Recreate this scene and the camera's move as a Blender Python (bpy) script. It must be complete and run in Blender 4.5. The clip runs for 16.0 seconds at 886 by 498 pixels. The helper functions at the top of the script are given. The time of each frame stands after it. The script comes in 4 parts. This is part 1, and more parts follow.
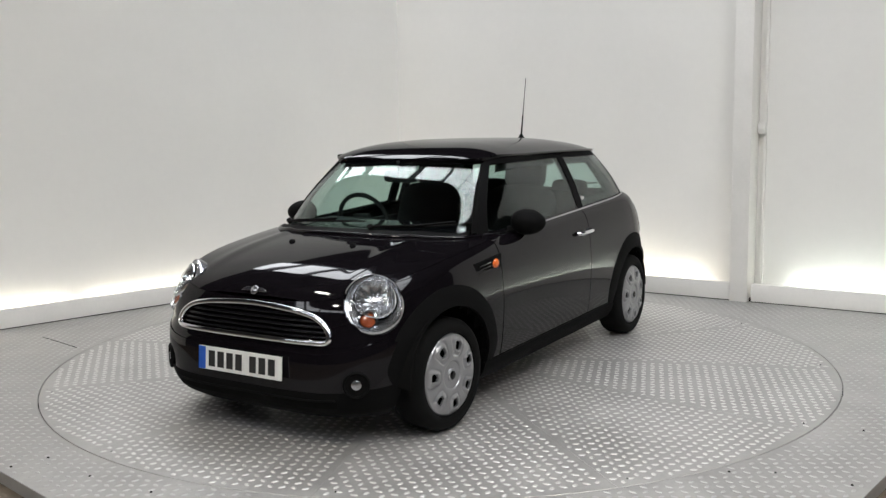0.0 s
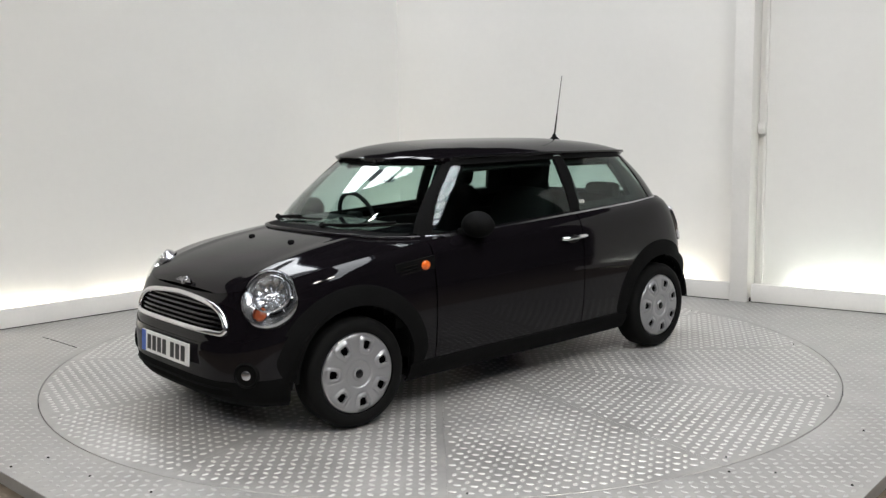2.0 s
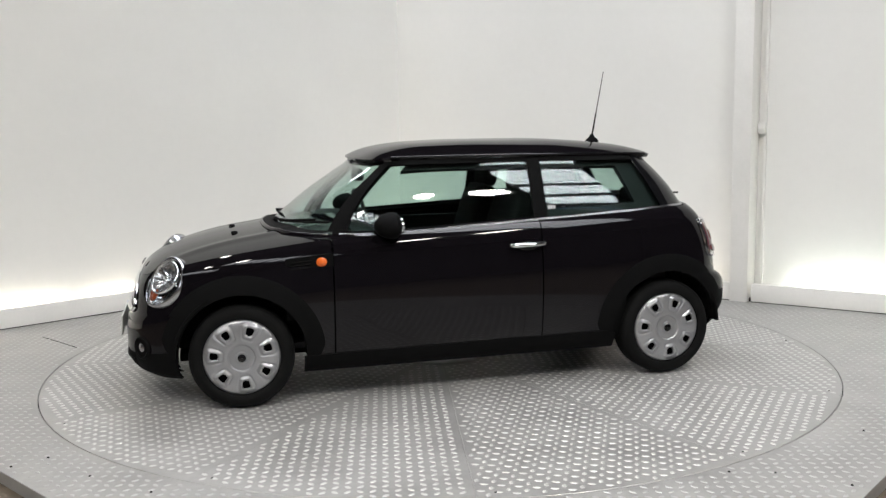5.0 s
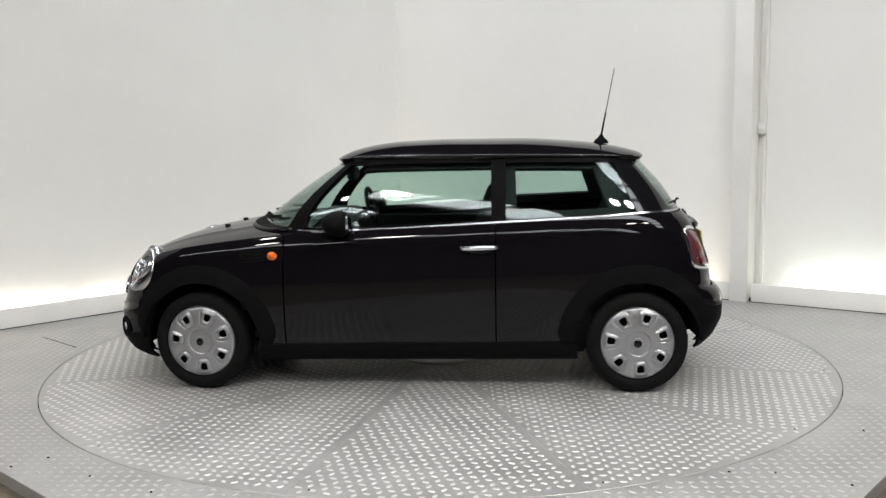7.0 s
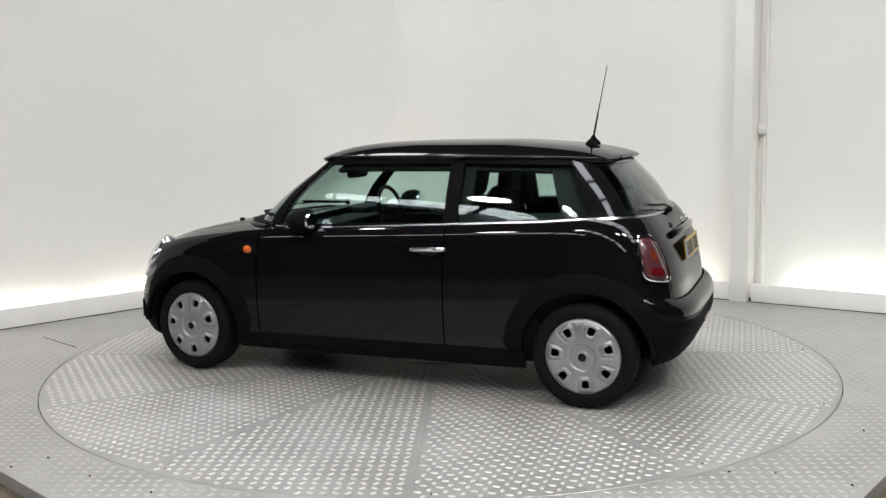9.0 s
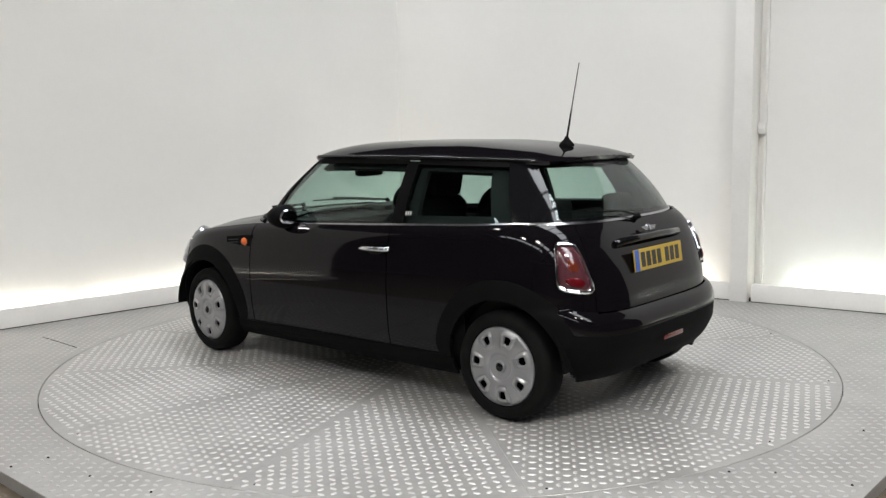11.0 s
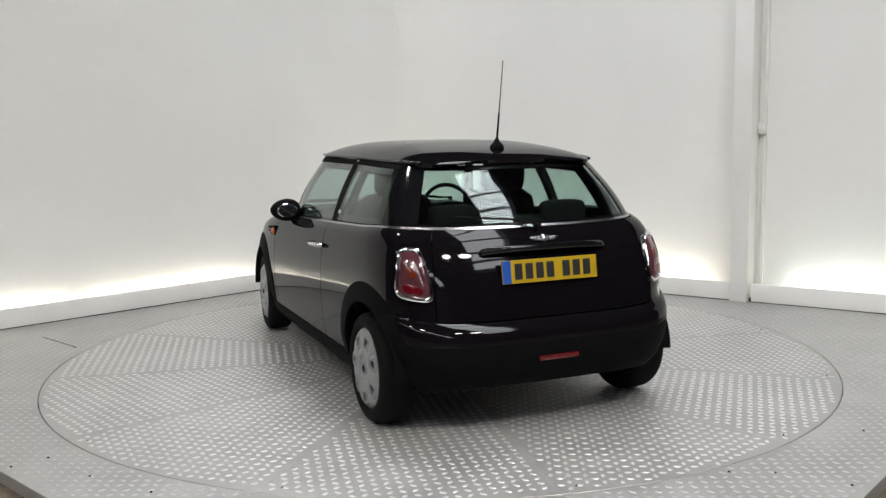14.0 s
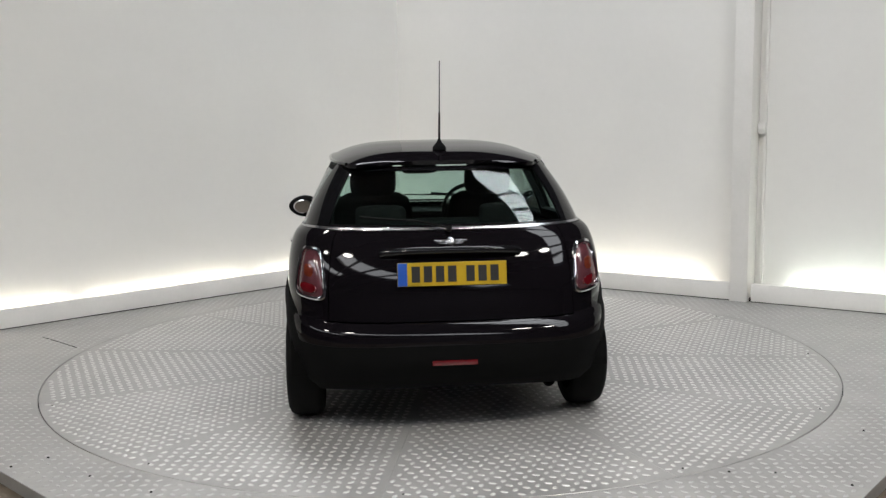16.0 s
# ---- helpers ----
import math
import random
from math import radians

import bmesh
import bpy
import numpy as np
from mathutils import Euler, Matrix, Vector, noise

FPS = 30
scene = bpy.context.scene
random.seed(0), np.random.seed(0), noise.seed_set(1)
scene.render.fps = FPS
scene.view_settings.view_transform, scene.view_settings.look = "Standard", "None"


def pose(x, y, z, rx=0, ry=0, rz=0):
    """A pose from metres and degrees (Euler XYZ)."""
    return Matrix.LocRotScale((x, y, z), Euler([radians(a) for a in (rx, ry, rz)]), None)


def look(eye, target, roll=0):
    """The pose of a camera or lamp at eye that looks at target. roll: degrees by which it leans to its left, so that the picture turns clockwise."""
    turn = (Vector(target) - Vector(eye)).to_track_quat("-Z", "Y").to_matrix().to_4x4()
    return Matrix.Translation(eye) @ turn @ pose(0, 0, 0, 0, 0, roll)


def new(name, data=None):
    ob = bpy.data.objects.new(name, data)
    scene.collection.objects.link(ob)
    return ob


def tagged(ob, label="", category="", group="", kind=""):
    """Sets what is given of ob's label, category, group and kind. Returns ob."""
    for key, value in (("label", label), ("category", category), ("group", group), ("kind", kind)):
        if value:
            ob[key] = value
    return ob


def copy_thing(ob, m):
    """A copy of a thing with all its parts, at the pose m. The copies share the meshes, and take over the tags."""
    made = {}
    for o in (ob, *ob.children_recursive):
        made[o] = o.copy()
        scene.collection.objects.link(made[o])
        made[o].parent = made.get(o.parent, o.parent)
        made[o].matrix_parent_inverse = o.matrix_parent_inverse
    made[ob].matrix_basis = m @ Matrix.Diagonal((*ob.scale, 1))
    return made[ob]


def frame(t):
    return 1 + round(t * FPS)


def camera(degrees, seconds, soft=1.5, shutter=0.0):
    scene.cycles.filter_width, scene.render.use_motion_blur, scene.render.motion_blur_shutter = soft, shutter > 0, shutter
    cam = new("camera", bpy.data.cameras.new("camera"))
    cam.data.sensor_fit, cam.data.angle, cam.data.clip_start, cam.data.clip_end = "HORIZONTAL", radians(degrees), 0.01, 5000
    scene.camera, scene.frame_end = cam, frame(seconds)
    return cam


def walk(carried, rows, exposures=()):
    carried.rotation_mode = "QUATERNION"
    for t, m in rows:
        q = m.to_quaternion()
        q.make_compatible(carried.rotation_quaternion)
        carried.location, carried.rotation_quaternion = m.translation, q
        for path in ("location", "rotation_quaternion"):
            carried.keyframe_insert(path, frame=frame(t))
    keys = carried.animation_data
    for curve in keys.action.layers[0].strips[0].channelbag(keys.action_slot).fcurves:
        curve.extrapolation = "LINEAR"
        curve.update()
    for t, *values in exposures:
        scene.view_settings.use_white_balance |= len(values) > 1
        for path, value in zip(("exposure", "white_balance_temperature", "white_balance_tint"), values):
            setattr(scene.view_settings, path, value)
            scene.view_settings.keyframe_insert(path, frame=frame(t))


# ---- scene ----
cam = camera(50.63, 16.0, soft=1.4)
EYE = Vector((0.0, -5.978, 1.483))
YAW, PITCH, ROLL = 0.252, -7.565, -0.841
AIM = EYE + Vector((math.sin(radians(YAW)) * math.cos(radians(PITCH)), math.cos(radians(YAW)) * math.cos(radians(PITCH)), math.sin(radians(PITCH))))
STILL = look(EYE, AIM, ROLL)
walk(cam, [(0.0, STILL), (16.0, STILL)], exposures=[(0.0, -0.19, 6400, 9), (0.8, -0.19, 6400, 9), (2.0, -0.04, 6400, 9), (3.5, 0.04, 6400, 9), (9.0, 0.04, 6400, 9), (11.5, 0.0, 6400, 9), (12.5, -0.01, 6400, 9), (14.5, -0.18, 6400, 9), (16.0, -0.25, 6400, 9)])

# heading of the turning table and car, degrees, every half second
HEADING = [(0.0, 238.29), (0.5, 235.19), (1.0, 230.82), (1.5, 226.1), (2.0, 221.45), (2.5, 217.23), (3.0, 212.68), (3.5, 208.15),
           (4.0, 203.57), (4.5, 198.93), (5.0, 194.28), (5.5, 189.64), (6.0, 185.0), (6.5, 180.35), (7.0, 175.51), (7.5, 171.03),
           (8.0, 166.6), (8.5, 162.39), (9.0, 157.89), (9.5, 153.28), (10.0, 148.67), (10.5, 144.07), (11.0, 139.46), (11.5, 134.85),
           (12.0, 130.39), (12.5, 126.31), (13.0, 121.79), (13.5, 117.2), (14.0, 112.6), (14.5, 108.36), (15.0, 103.57), (15.5, 99.11), (16.0, 95.15)]

# ---- world and light ----
world = bpy.data.worlds.new("sky")
scene.world = world
world.use_nodes = True
wn = world.node_tree
sky = wn.nodes.new("ShaderNodeTexSky")
sky.sky_type, sky.sun_disc, sky.sun_elevation, sky.sun_rotation = "NISHITA", False, radians(40), radians(200)
wn.links.new(sky.outputs[0], wn.nodes["Background"].inputs[0])
wn.nodes["Background"].inputs[1].default_value = 0.10


def area_lamp(name, x, y, z, sx, sy, watts, colour, target=None):
    data = bpy.data.lights.new(name, "AREA")
    data.shape, data.size, data.size_y, data.energy, data.color = "RECTANGLE", sx, sy, watts, colour
    ob = new(name, data)
    ob.matrix_world = pose(x, y, z) if target is None else look((x, y, z), target)
    return ob


# rooflights of the hall: strips of daylight running across it
ROOF_Z = 6.2
ROOF_TURN = math.atan2(-0.785, 0.62)
# each strip: its middle along and across the hall, its length
ROOFLIGHTS = ((1.5, -8.9, 8.0), (8.6, -5.9, 10.8), (0.0, 0.7, 20.0))
STRIP_W = 1.4
for along, across, length in ROOFLIGHTS:
    strip = area_lamp("rooflight_daylight", 0, 0, 0, length, STRIP_W, (46 if across > 0 else 36) * length, (0.965, 0.98, 1.0))
    strip.matrix_world = Matrix.Rotation(ROOF_TURN, 4, "Z") @ Matrix.Translation((along, across, ROOF_Z + 0.25))

# ---- materials ----


def material(name, colour, rough=0.5, metal=0.0, spec=0.5, coat=0.0, vary=0.0, scale=8.0, bump=0.0, bump_scale=60.0, rvary=0.0, emit=None, power=0.0):
    m = bpy.data.materials.new(name)
    m.use_nodes = True
    t = m.node_tree
    b = t.nodes["Principled BSDF"]
    b.inputs["Base Color"].default_value = (*colour, 1)
    b.inputs["Roughness"].default_value = rough
    b.inputs["Metallic"].default_value = metal
    b.inputs["Specular IOR Level"].default_value = spec
    b.inputs["Coat Weight"].default_value = coat
    b.inputs["Coat Roughness"].default_value = 0.045
    b.inputs["Coat IOR"].default_value = 1.42
    co = t.nodes.new("ShaderNodeTexCoord")
    if vary or rvary:
        big = t.nodes.new("ShaderNodeTexNoise")
        big.inputs["Scale"].default_value, big.inputs["Detail"].default_value = scale, 6.0
        fine = t.nodes.new("ShaderNodeTexNoise")
        fine.inputs["Scale"].default_value, fine.inputs["Detail"].default_value = scale * 14, 3.0
        add = t.nodes.new("ShaderNodeMath")
        add.operation = "MULTIPLY_ADD"
        add.inputs[1].default_value = 0.35
        for n in (big, fine):
            t.links.new(co.outputs["Object"], n.inputs["Vector"])
        t.links.new(fine.outputs["Fac"], add.inputs[0])
        t.links.new(big.outputs["Fac"], add.inputs[2])
        if vary:
            ramp = t.nodes.new("ShaderNodeMapRange")
            ramp.inputs["From Min"].default_value, ramp.inputs["From Max"].default_value = 0.35, 1.0
            ramp.inputs["To Min"].default_value, ramp.inputs["To Max"].default_value = 1 - vary, 1 + vary
            mul = t.nodes.new("ShaderNodeVectorMath")
            mul.operation = "SCALE"
            mul.inputs[0].default_value = colour
            t.links.new(add.outputs[0], ramp.inputs["Value"])
            t.links.new(ramp.outputs["Result"], mul.inputs["Scale"])
            t.links.new(mul.outputs[0], b.inputs["Base Color"])
        if rvary:
            rr = t.nodes.new("ShaderNodeMapRange")
            rr.inputs["From Min"].default_value, rr.inputs["From Max"].default_value = 0.35, 1.0
            rr.inputs["To Min"].default_value, rr.inputs["To Max"].default_value = max(rough - rvary, 0.02), min(rough + rvary, 1)
            t.links.new(add.outputs[0], rr.inputs["Value"])
            t.links.new(rr.outputs["Result"], b.inputs["Roughness"])
    if bump:
        bn = t.nodes.new("ShaderNodeTexNoise")
        bn.inputs["Scale"].default_value, bn.inputs["Detail"].default_value = bump_scale, 4.0
        bp = t.nodes.new("ShaderNodeBump")
        bp.inputs["Strength"].default_value, bp.inputs["Distance"].default_value = bump, 0.004
        t.links.new(co.outputs["Object"], bn.inputs["Vector"])
        t.links.new(bn.outputs["Fac"], bp.inputs["Height"])
        t.links.new(bp.outputs["Normal"], b.inputs["Normal"])
    if emit:
        b.inputs["Emission Color"].default_value = (*emit, 1)
        b.inputs["Emission Strength"].default_value = power
    return m


def glass(name, tint, base=0.04, rough=0.0):
    m = bpy.data.materials.new(name)
    m.use_nodes = True
    t = m.node_tree
    t.nodes.remove(t.nodes["Principled BSDF"])
    clear, gloss = t.nodes.new("ShaderNodeBsdfTransparent"), t.nodes.new("ShaderNodeBsdfGlossy")
    mix, fr = t.nodes.new("ShaderNodeMixShader"), t.nodes.new("ShaderNodeLayerWeight")
    fr.inputs["Blend"].default_value = 0.5
    pw, ma = t.nodes.new("ShaderNodeMath"), t.nodes.new("ShaderNodeMath")
    pw.operation, ma.operation = "POWER", "MULTIPLY_ADD"
    pw.inputs[1].default_value = 5.0
    ma.inputs[1].default_value, ma.inputs[2].default_value = 1 - base, base
    clear.inputs[0].default_value = (*tint, 1)
    gloss.inputs["Roughness"].default_value = rough
    t.links.new(fr.outputs["Facing"], pw.inputs[0])
    t.links.new(pw.outputs[0], ma.inputs[0])
    t.links.new(ma.outputs[0], mix.inputs[0])
    t.links.new(clear.outputs[0], mix.inputs[1])
    t.links.new(gloss.outputs[0], mix.inputs[2])
    t.links.new(mix.outputs[0], t.nodes["Material Output"].inputs[0])
    return m


WALL = material("white_wall_paint", (0.82, 0.805, 0.775), 0.55, vary=0.03, scale=1.2, bump=0.08, bump_scale=30)
TRIM = material("white_gloss_trim", (0.80, 0.78, 0.75), 0.4, vary=0.06, scale=3, rvary=0.1)
HALL = material("hall_cladding", (0.10, 0.10, 0.11), 0.7, vary=0.15, scale=0.8)
HALL_FLOOR = material("hall_concrete", (0.11, 0.085, 0.06), 0.8, vary=0.3, scale=2.5, bump=0.3)
STEEL = material("painted_rafter", (0.08, 0.08, 0.09), 0.5, vary=0.1)
PLATE = material("worn_aluminium_plate", (0.335, 0.327, 0.316), 0.42, metal=0.35, vary=0.3, scale=2.2, rvary=0.12, bump=0.08, bump_scale=90)
# both tread tops: worn metal, with the bars' glints lightened into the colour
TREAD = material("worn_tread_glints", (0.60, 0.592, 0.578), 0.38, metal=0.45, vary=0.12, scale=3, rvary=0.08)
TREAD_DULL = material("trodden_tread_glints", (0.47, 0.465, 0.46), 0.40, metal=0.6, vary=0.2, scale=2.5)
# near-black for dark parts, and for shade put into the colour of gaps
GAP = material("dark_gap", (0.005, 0.005, 0.005), 0.9, spec=0.05, vary=0.2)
TUBE = material("cove_tube_glow", (0.9, 0.9, 0.85), 0.5, emit=(1.0, 0.95, 0.82), power=24)
TUBE_COOL = material("cove_tube_cool_glow", (0.9, 0.9, 0.85), 0.5, emit=(0.90, 1.0, 0.90), power=24)
LAMP_GLOW = material("floodlight_glow", (1, 1, 1), 0.5, emit=(1.0, 0.95, 0.86), power=120)
SATIN_CHROME = material("brushed_chrome", (0.46, 0.46, 0.48), 0.24, metal=1.0, vary=0.05, scale=6)
PAINT = material("black_car_paint", (0.0048, 0.0040, 0.0052), 0.5, coat=0.70, spec=0.0, rvary=0.03, scale=3)
PLASTIC = material("black_textured_plastic", (0.0052, 0.0052, 0.0054), 0.65, spec=0.04, vary=0.12, scale=12, bump=0.12, bump_scale=500)
GLOSS_BLACK = material("gloss_black_trim", (0.006, 0.006, 0.007), 0.08, spec=0.32, vary=0.1)
RUBBER = material("tyre_rubber", (0.0055, 0.0055, 0.0055), 0.75, spec=0.10, vary=0.25, scale=10, bump=0.2, bump_scale=200)
CHROME = material("chrome", (0.78, 0.78, 0.80), 0.08, metal=1.0, rvary=0.04, scale=20)
SILVER = material("silver_wheel_trim", (0.32, 0.32, 0.33), 0.36, metal=0.6, vary=0.06, scale=15, rvary=0.08)
CLOTH = material("dark_seat_cloth", (0.013, 0.0125, 0.013), 0.9, spec=0.12, vary=0.3, scale=25, bump=0.3, bump_scale=300)
INTERIOR = material("interior_plastic", (0.02, 0.02, 0.021), 0.6, spec=0.2, vary=0.2, scale=15, bump=0.1, bump_scale=300)
WINDOW = glass("tinted_window", (0.825, 0.905, 0.88), 0.04)
CLEAR = glass("headlight_lens", (0.97, 0.975, 0.98), 0.02)
RED_LENS = material("red_lamp_lens", (0.10, 0.004, 0.007), 0.12, spec=0.6, coat=0.5, vary=0.2, scale=40)
AMBER_LENS = material("amber_lamp_lens", (0.75, 0.14, 0.02), 0.15, spec=0.6, coat=0.5, vary=0.15, scale=40)
SMOKE_LENS = material("smoky_red_lens", (0.085, 0.027, 0.034), 0.15, coat=0.8, vary=0.2, scale=40)
TAIL_AMBER = material("deep_amber_lens", (0.13, 0.024, 0.012), 0.12, coat=0.6, vary=0.2, scale=40)
LAMP_AMBER = material("headlight_amber_lens", (0.32, 0.075, 0.03), 0.15, coat=0.5, vary=0.2, scale=40)
REFLECTOR = material("lamp_reflector", (0.45, 0.46, 0.48), 0.20, metal=0.9, rvary=0.08, scale=60, bump=0.22, bump_scale=70)
PLATE_WHITE = material("number_plate_white", (0.72, 0.72, 0.70), 0.35, vary=0.04, scale=20)
PLATE_YELLOW = material("number_plate_yellow", (0.44, 0.29, 0.012), 0.35, vary=0.04, scale=20)
PLATE_BLUE = material("plate_blue_band", (0.02, 0.09, 0.42), 0.35, vary=0.05, scale=20)
INK = material("plate_ink", (0.015, 0.015, 0.015), 0.5, vary=0.1)
ALLOY = material("brushed_metal", (0.55, 0.55, 0.54), 0.4, metal=0.45, rvary=0.1, scale=15)

# ---- mesh helpers ----


def link(name, verts, faces, mats, parent=None, label="", smooth=None, which=None):
    me = bpy.data.meshes.new(name)
    me.from_pydata([tuple(p) for p in verts], [], faces)
    for mm in (mats if isinstance(mats, (list, tuple)) else [mats]):
        me.materials.append(mm)
    if which is not None:
        me.polygons.foreach_set("material_index", which)
    if smooth is not None:
        me.polygons.foreach_set("use_smooth", [True] * len(me.polygons))
        me.set_sharp_from_angle(angle=radians(smooth))
    me.update()
    ob = new(name, me)
    if parent is not None:
        ob.parent = parent
    if label:
        tagged(ob, label)
    return ob


def part(name, bm, mat, parent=None, label="", smooth=None):
    me = bpy.data.meshes.new(name)
    bm.normal_update()
    bm.to_mesh(me)
    bm.free()
    me.materials.append(mat)
    if smooth is not None:
        me.polygons.foreach_set("use_smooth", [True] * len(me.polygons))
        me.set_sharp_from_angle(angle=radians(smooth))
    ob = new(name, me)
    if parent is not None:
        ob.parent = parent
    if label:
        tagged(ob, label)
    return ob


def box(bm, cx, cy, cz, sx, sy, sz, bevel=0.0, m=None):
    r = bmesh.ops.create_cube(bm, size=1.0, matrix=(m or Matrix()) @ Matrix.Translation((cx, cy, cz)) @ Matrix.Diagonal((sx, sy, sz, 1)))
    if bevel:
        edges = list({e for v in r["verts"] for e in v.link_edges})
        bmesh.ops.bevel(bm, geom=edges, offset=bevel, segments=2, affect="EDGES", profile=0.6)
    return bm


def lathe(profile, n=48, axis="y", closed=False):
    """verts and faces of a profile of (radius, along) turned round an axis."""
    verts, faces = [], []
    for i in range(n):
        a = 2 * math.pi * i / n
        for r, h in profile:
            p = (r * math.cos(a), r * math.sin(a))
            verts.append((p[0], h, p[1]) if axis == "y" else (p[0], p[1], h) if axis == "z" else (h, p[0], p[1]))
    k = len(profile)
    for i in range(n):
        j = (i + 1) % n
        for q in range(k if closed else k - 1):
            w = (q + 1) % k
            f = (i * k + q, i * k + w, j * k + w, j * k + q)
            faces.append(f if axis == "y" else f[::-1])
    return verts, faces


def tube(points, radius, n=10, taper=None, closed=False):
    """verts and faces of a round bar along points."""
    verts, faces = [], []
    pts = [Vector(p) for p in points]
    k = len(pts)
    for i, p in enumerate(pts):
        a, b = (pts[i - 1], pts[(i + 1) % k]) if closed else (pts[max(i - 1, 0)], pts[min(i + 1, k - 1)])
        d = (b - a).normalized()
        side = d.cross(Vector((0, 0, 1)))
        if side.length < 1e-3:
            side = d.cross(Vector((0, 1, 0)))
        side.normalize()
        up = side.cross(d)
        r = radius if taper is None else radius + (taper - radius) * i / (k - 1)
        for j in range(n):
            t = 2 * math.pi * j / n
            verts.append(p + side * (r * math.cos(t)) + up * (r * math.sin(t)))
    for i in range(k if closed else k - 1):
        for j in range(n):
            i2, j2 = (i + 1) % k, (j + 1) % n
            faces.append((i * n + j, i * n + j2, i2 * n + j2, i2 * n + j))
    if not closed:
        faces.append(tuple(range(n)))
        faces.append(tuple((k - 1) * n + j for j in reversed(range(n))))
    return verts, faces


def curve(x, table):
    """smooth value from (x, value) rows in rising x, with no overshoot."""
    if x <= table[0][0]:
        return table[0][1]
    n = len(table)
    for i in range(n - 1):
        x1, y1 = table[i + 1]
        if x <= x1:
            x0, y0 = table[i]
            h = x1 - x0
            d = (y1 - y0) / h
            da = d if i == 0 else (y0 - table[i - 1][1]) / (x0 - table[i - 1][0])
            db = d if i == n - 2 else (table[i + 2][1] - y1) / (table[i + 2][0] - x1)
            ma = 0.0 if da * d <= 0 else 2 * da * d / (da + d)
            mb = 0.0 if db * d <= 0 else 2 * db * d / (db + d)
            t = (x - x0) / h
            return y0 + t * (h * ma + t * (3 * (y1 - y0) - h * (2 * ma + mb) + t * (h * (ma + mb) - 2 * (y1 - y0))))
    return table[-1][1]


def slab(surface, u0, u1, nu, v0, v1, nv, thick, off=0.0, side=1, keep=None, us=None):
    """verts and faces of a closed sheet cut out of a surface(u, v), lifted by off, of that thickness; side -1 mirrors it in y."""
    ulist = us or [u0 + (u1 - u0) * i / nu for i in range(nu + 1)]
    nu = len(ulist) - 1
    vlist = [v0 + (v1 - v0) * j / nv for j in range(nv + 1)]
    e = 1e-3
    outer, inner = [], []
    for u in ulist:
        for v in vlist:
            p = Vector(surface(u, v))
            du = Vector(surface(u + e, v)) - Vector(surface(u - e, v))
            dv = Vector(surface(u, v + e)) - Vector(surface(u, v - e))
            n = du.cross(dv)
            n = n.normalized() if n.length > 1e-12 else Vector((0, 0, 1))
            outer.append(p + n * off)
            inner.append(p + n * (off - thick))
    m = nv + 1
    quads = []
    for i in range(nu):
        for j in range(nv):
            q = (i * m + j, (i + 1) * m + j, (i + 1) * m + j + 1, i * m + j + 1)
            if keep is None or keep(sum((outer[k] for k in q), Vector()) / 4):
                quads.append(q)
    k = len(outer)
    faces = [tuple(q) for q in quads] + [tuple(x + k for x in reversed(q)) for q in quads]
    count = {}
    for q in quads:
        for a, b in zip(q, q[1:] + q[:1]):
            count[(a, b)] = 1
    for a, b in count:
        if (b, a) not in count:
            faces.append((b, a, a + k, b + k))
    verts = outer + inner
    if side < 0:
        verts = [Vector((p.x, -p.y, p.z)) for p in verts]
        faces = [f[::-1] for f in faces]
    used = sorted({i for f in faces for i in f})
    remap = {o: i for i, o in enumerate(used)}
    return [verts[i] for i in used], [tuple(remap[i] for i in f) for f in faces]


# ---- the booth: platform, turning table, walls ----
CORNER = Vector((-0.474, 3.62, 0))
ALONG_BACK = Vector((0.8290, -0.5592, 0)).normalized()
ALONG_LEFT = Vector((-0.7260, -0.6877, 0)).normalized()
OUT_BACK = Vector((ALONG_BACK.y * -1, ALONG_BACK.x, 0))   # away from the room
OUT_LEFT = Vector((ALONG_LEFT.y, -ALONG_LEFT.x, 0))
WALL_H = 3.3


def wall_frame(along, out):
    m = Matrix.Identity(4)
    for r in range(3):
        m[r][0], m[r][1], m[r][3] = along[r], out[r], CORNER[r]
    return m


BACK, LEFT = wall_frame(ALONG_BACK, OUT_BACK), wall_frame(ALONG_LEFT, OUT_LEFT)


def wall_box(name, m, s0, s1, o0, o1, z0, z1, mat, label, category, bevel=0.0, kind="structure", parent=None):
    bm = bmesh.new()
    box(bm, (s0 + s1) / 2, (o0 + o1) / 2, (z0 + z1) / 2, s1 - s0, o1 - o0, z1 - z0, bevel, m)
    bmesh.ops.recalc_face_normals(bm, faces=bm.faces)
    return tagged(part(name, bm, mat, parent, smooth=35 if bevel else None), label, category, kind=kind)


TROUGH, TROUGH_SIDE = 0.21, 0.09
wall_box("wall_back", BACK, -0.3, 3.655, TROUGH, TROUGH + 0.12, -0.06, WALL_H, WALL, "plain white painted booth wall behind the turntable", "wall")
wall_box("wall_side", LEFT, -0.3, 6.6, TROUGH_SIDE, TROUGH_SIDE + 0.12, -0.06, WALL_H, WALL, "plain white painted side wall washed by hidden light", "wall")
wall_box("wall_panel", BACK, 3.655, 7.2, TROUGH, TROUGH + 0.12, -0.06, WALL_H, WALL, "white painted wall panel beyond the pillar", "wall")
LEDGE_H = 0.152
wall_box("cove_ledge", BACK, -0.1, 3.475, 0.0, 0.03, 0.006, LEDGE_H, TRIM, "low white painted board hiding the cove lights", "ledge", 0.004)
wall_box("cove_ledge", BACK, 3.652, 7.2, 0.0, 0.03, 0.006, LEDGE_H, TRIM, "low white painted board hiding the cove lights", "ledge", 0.004)
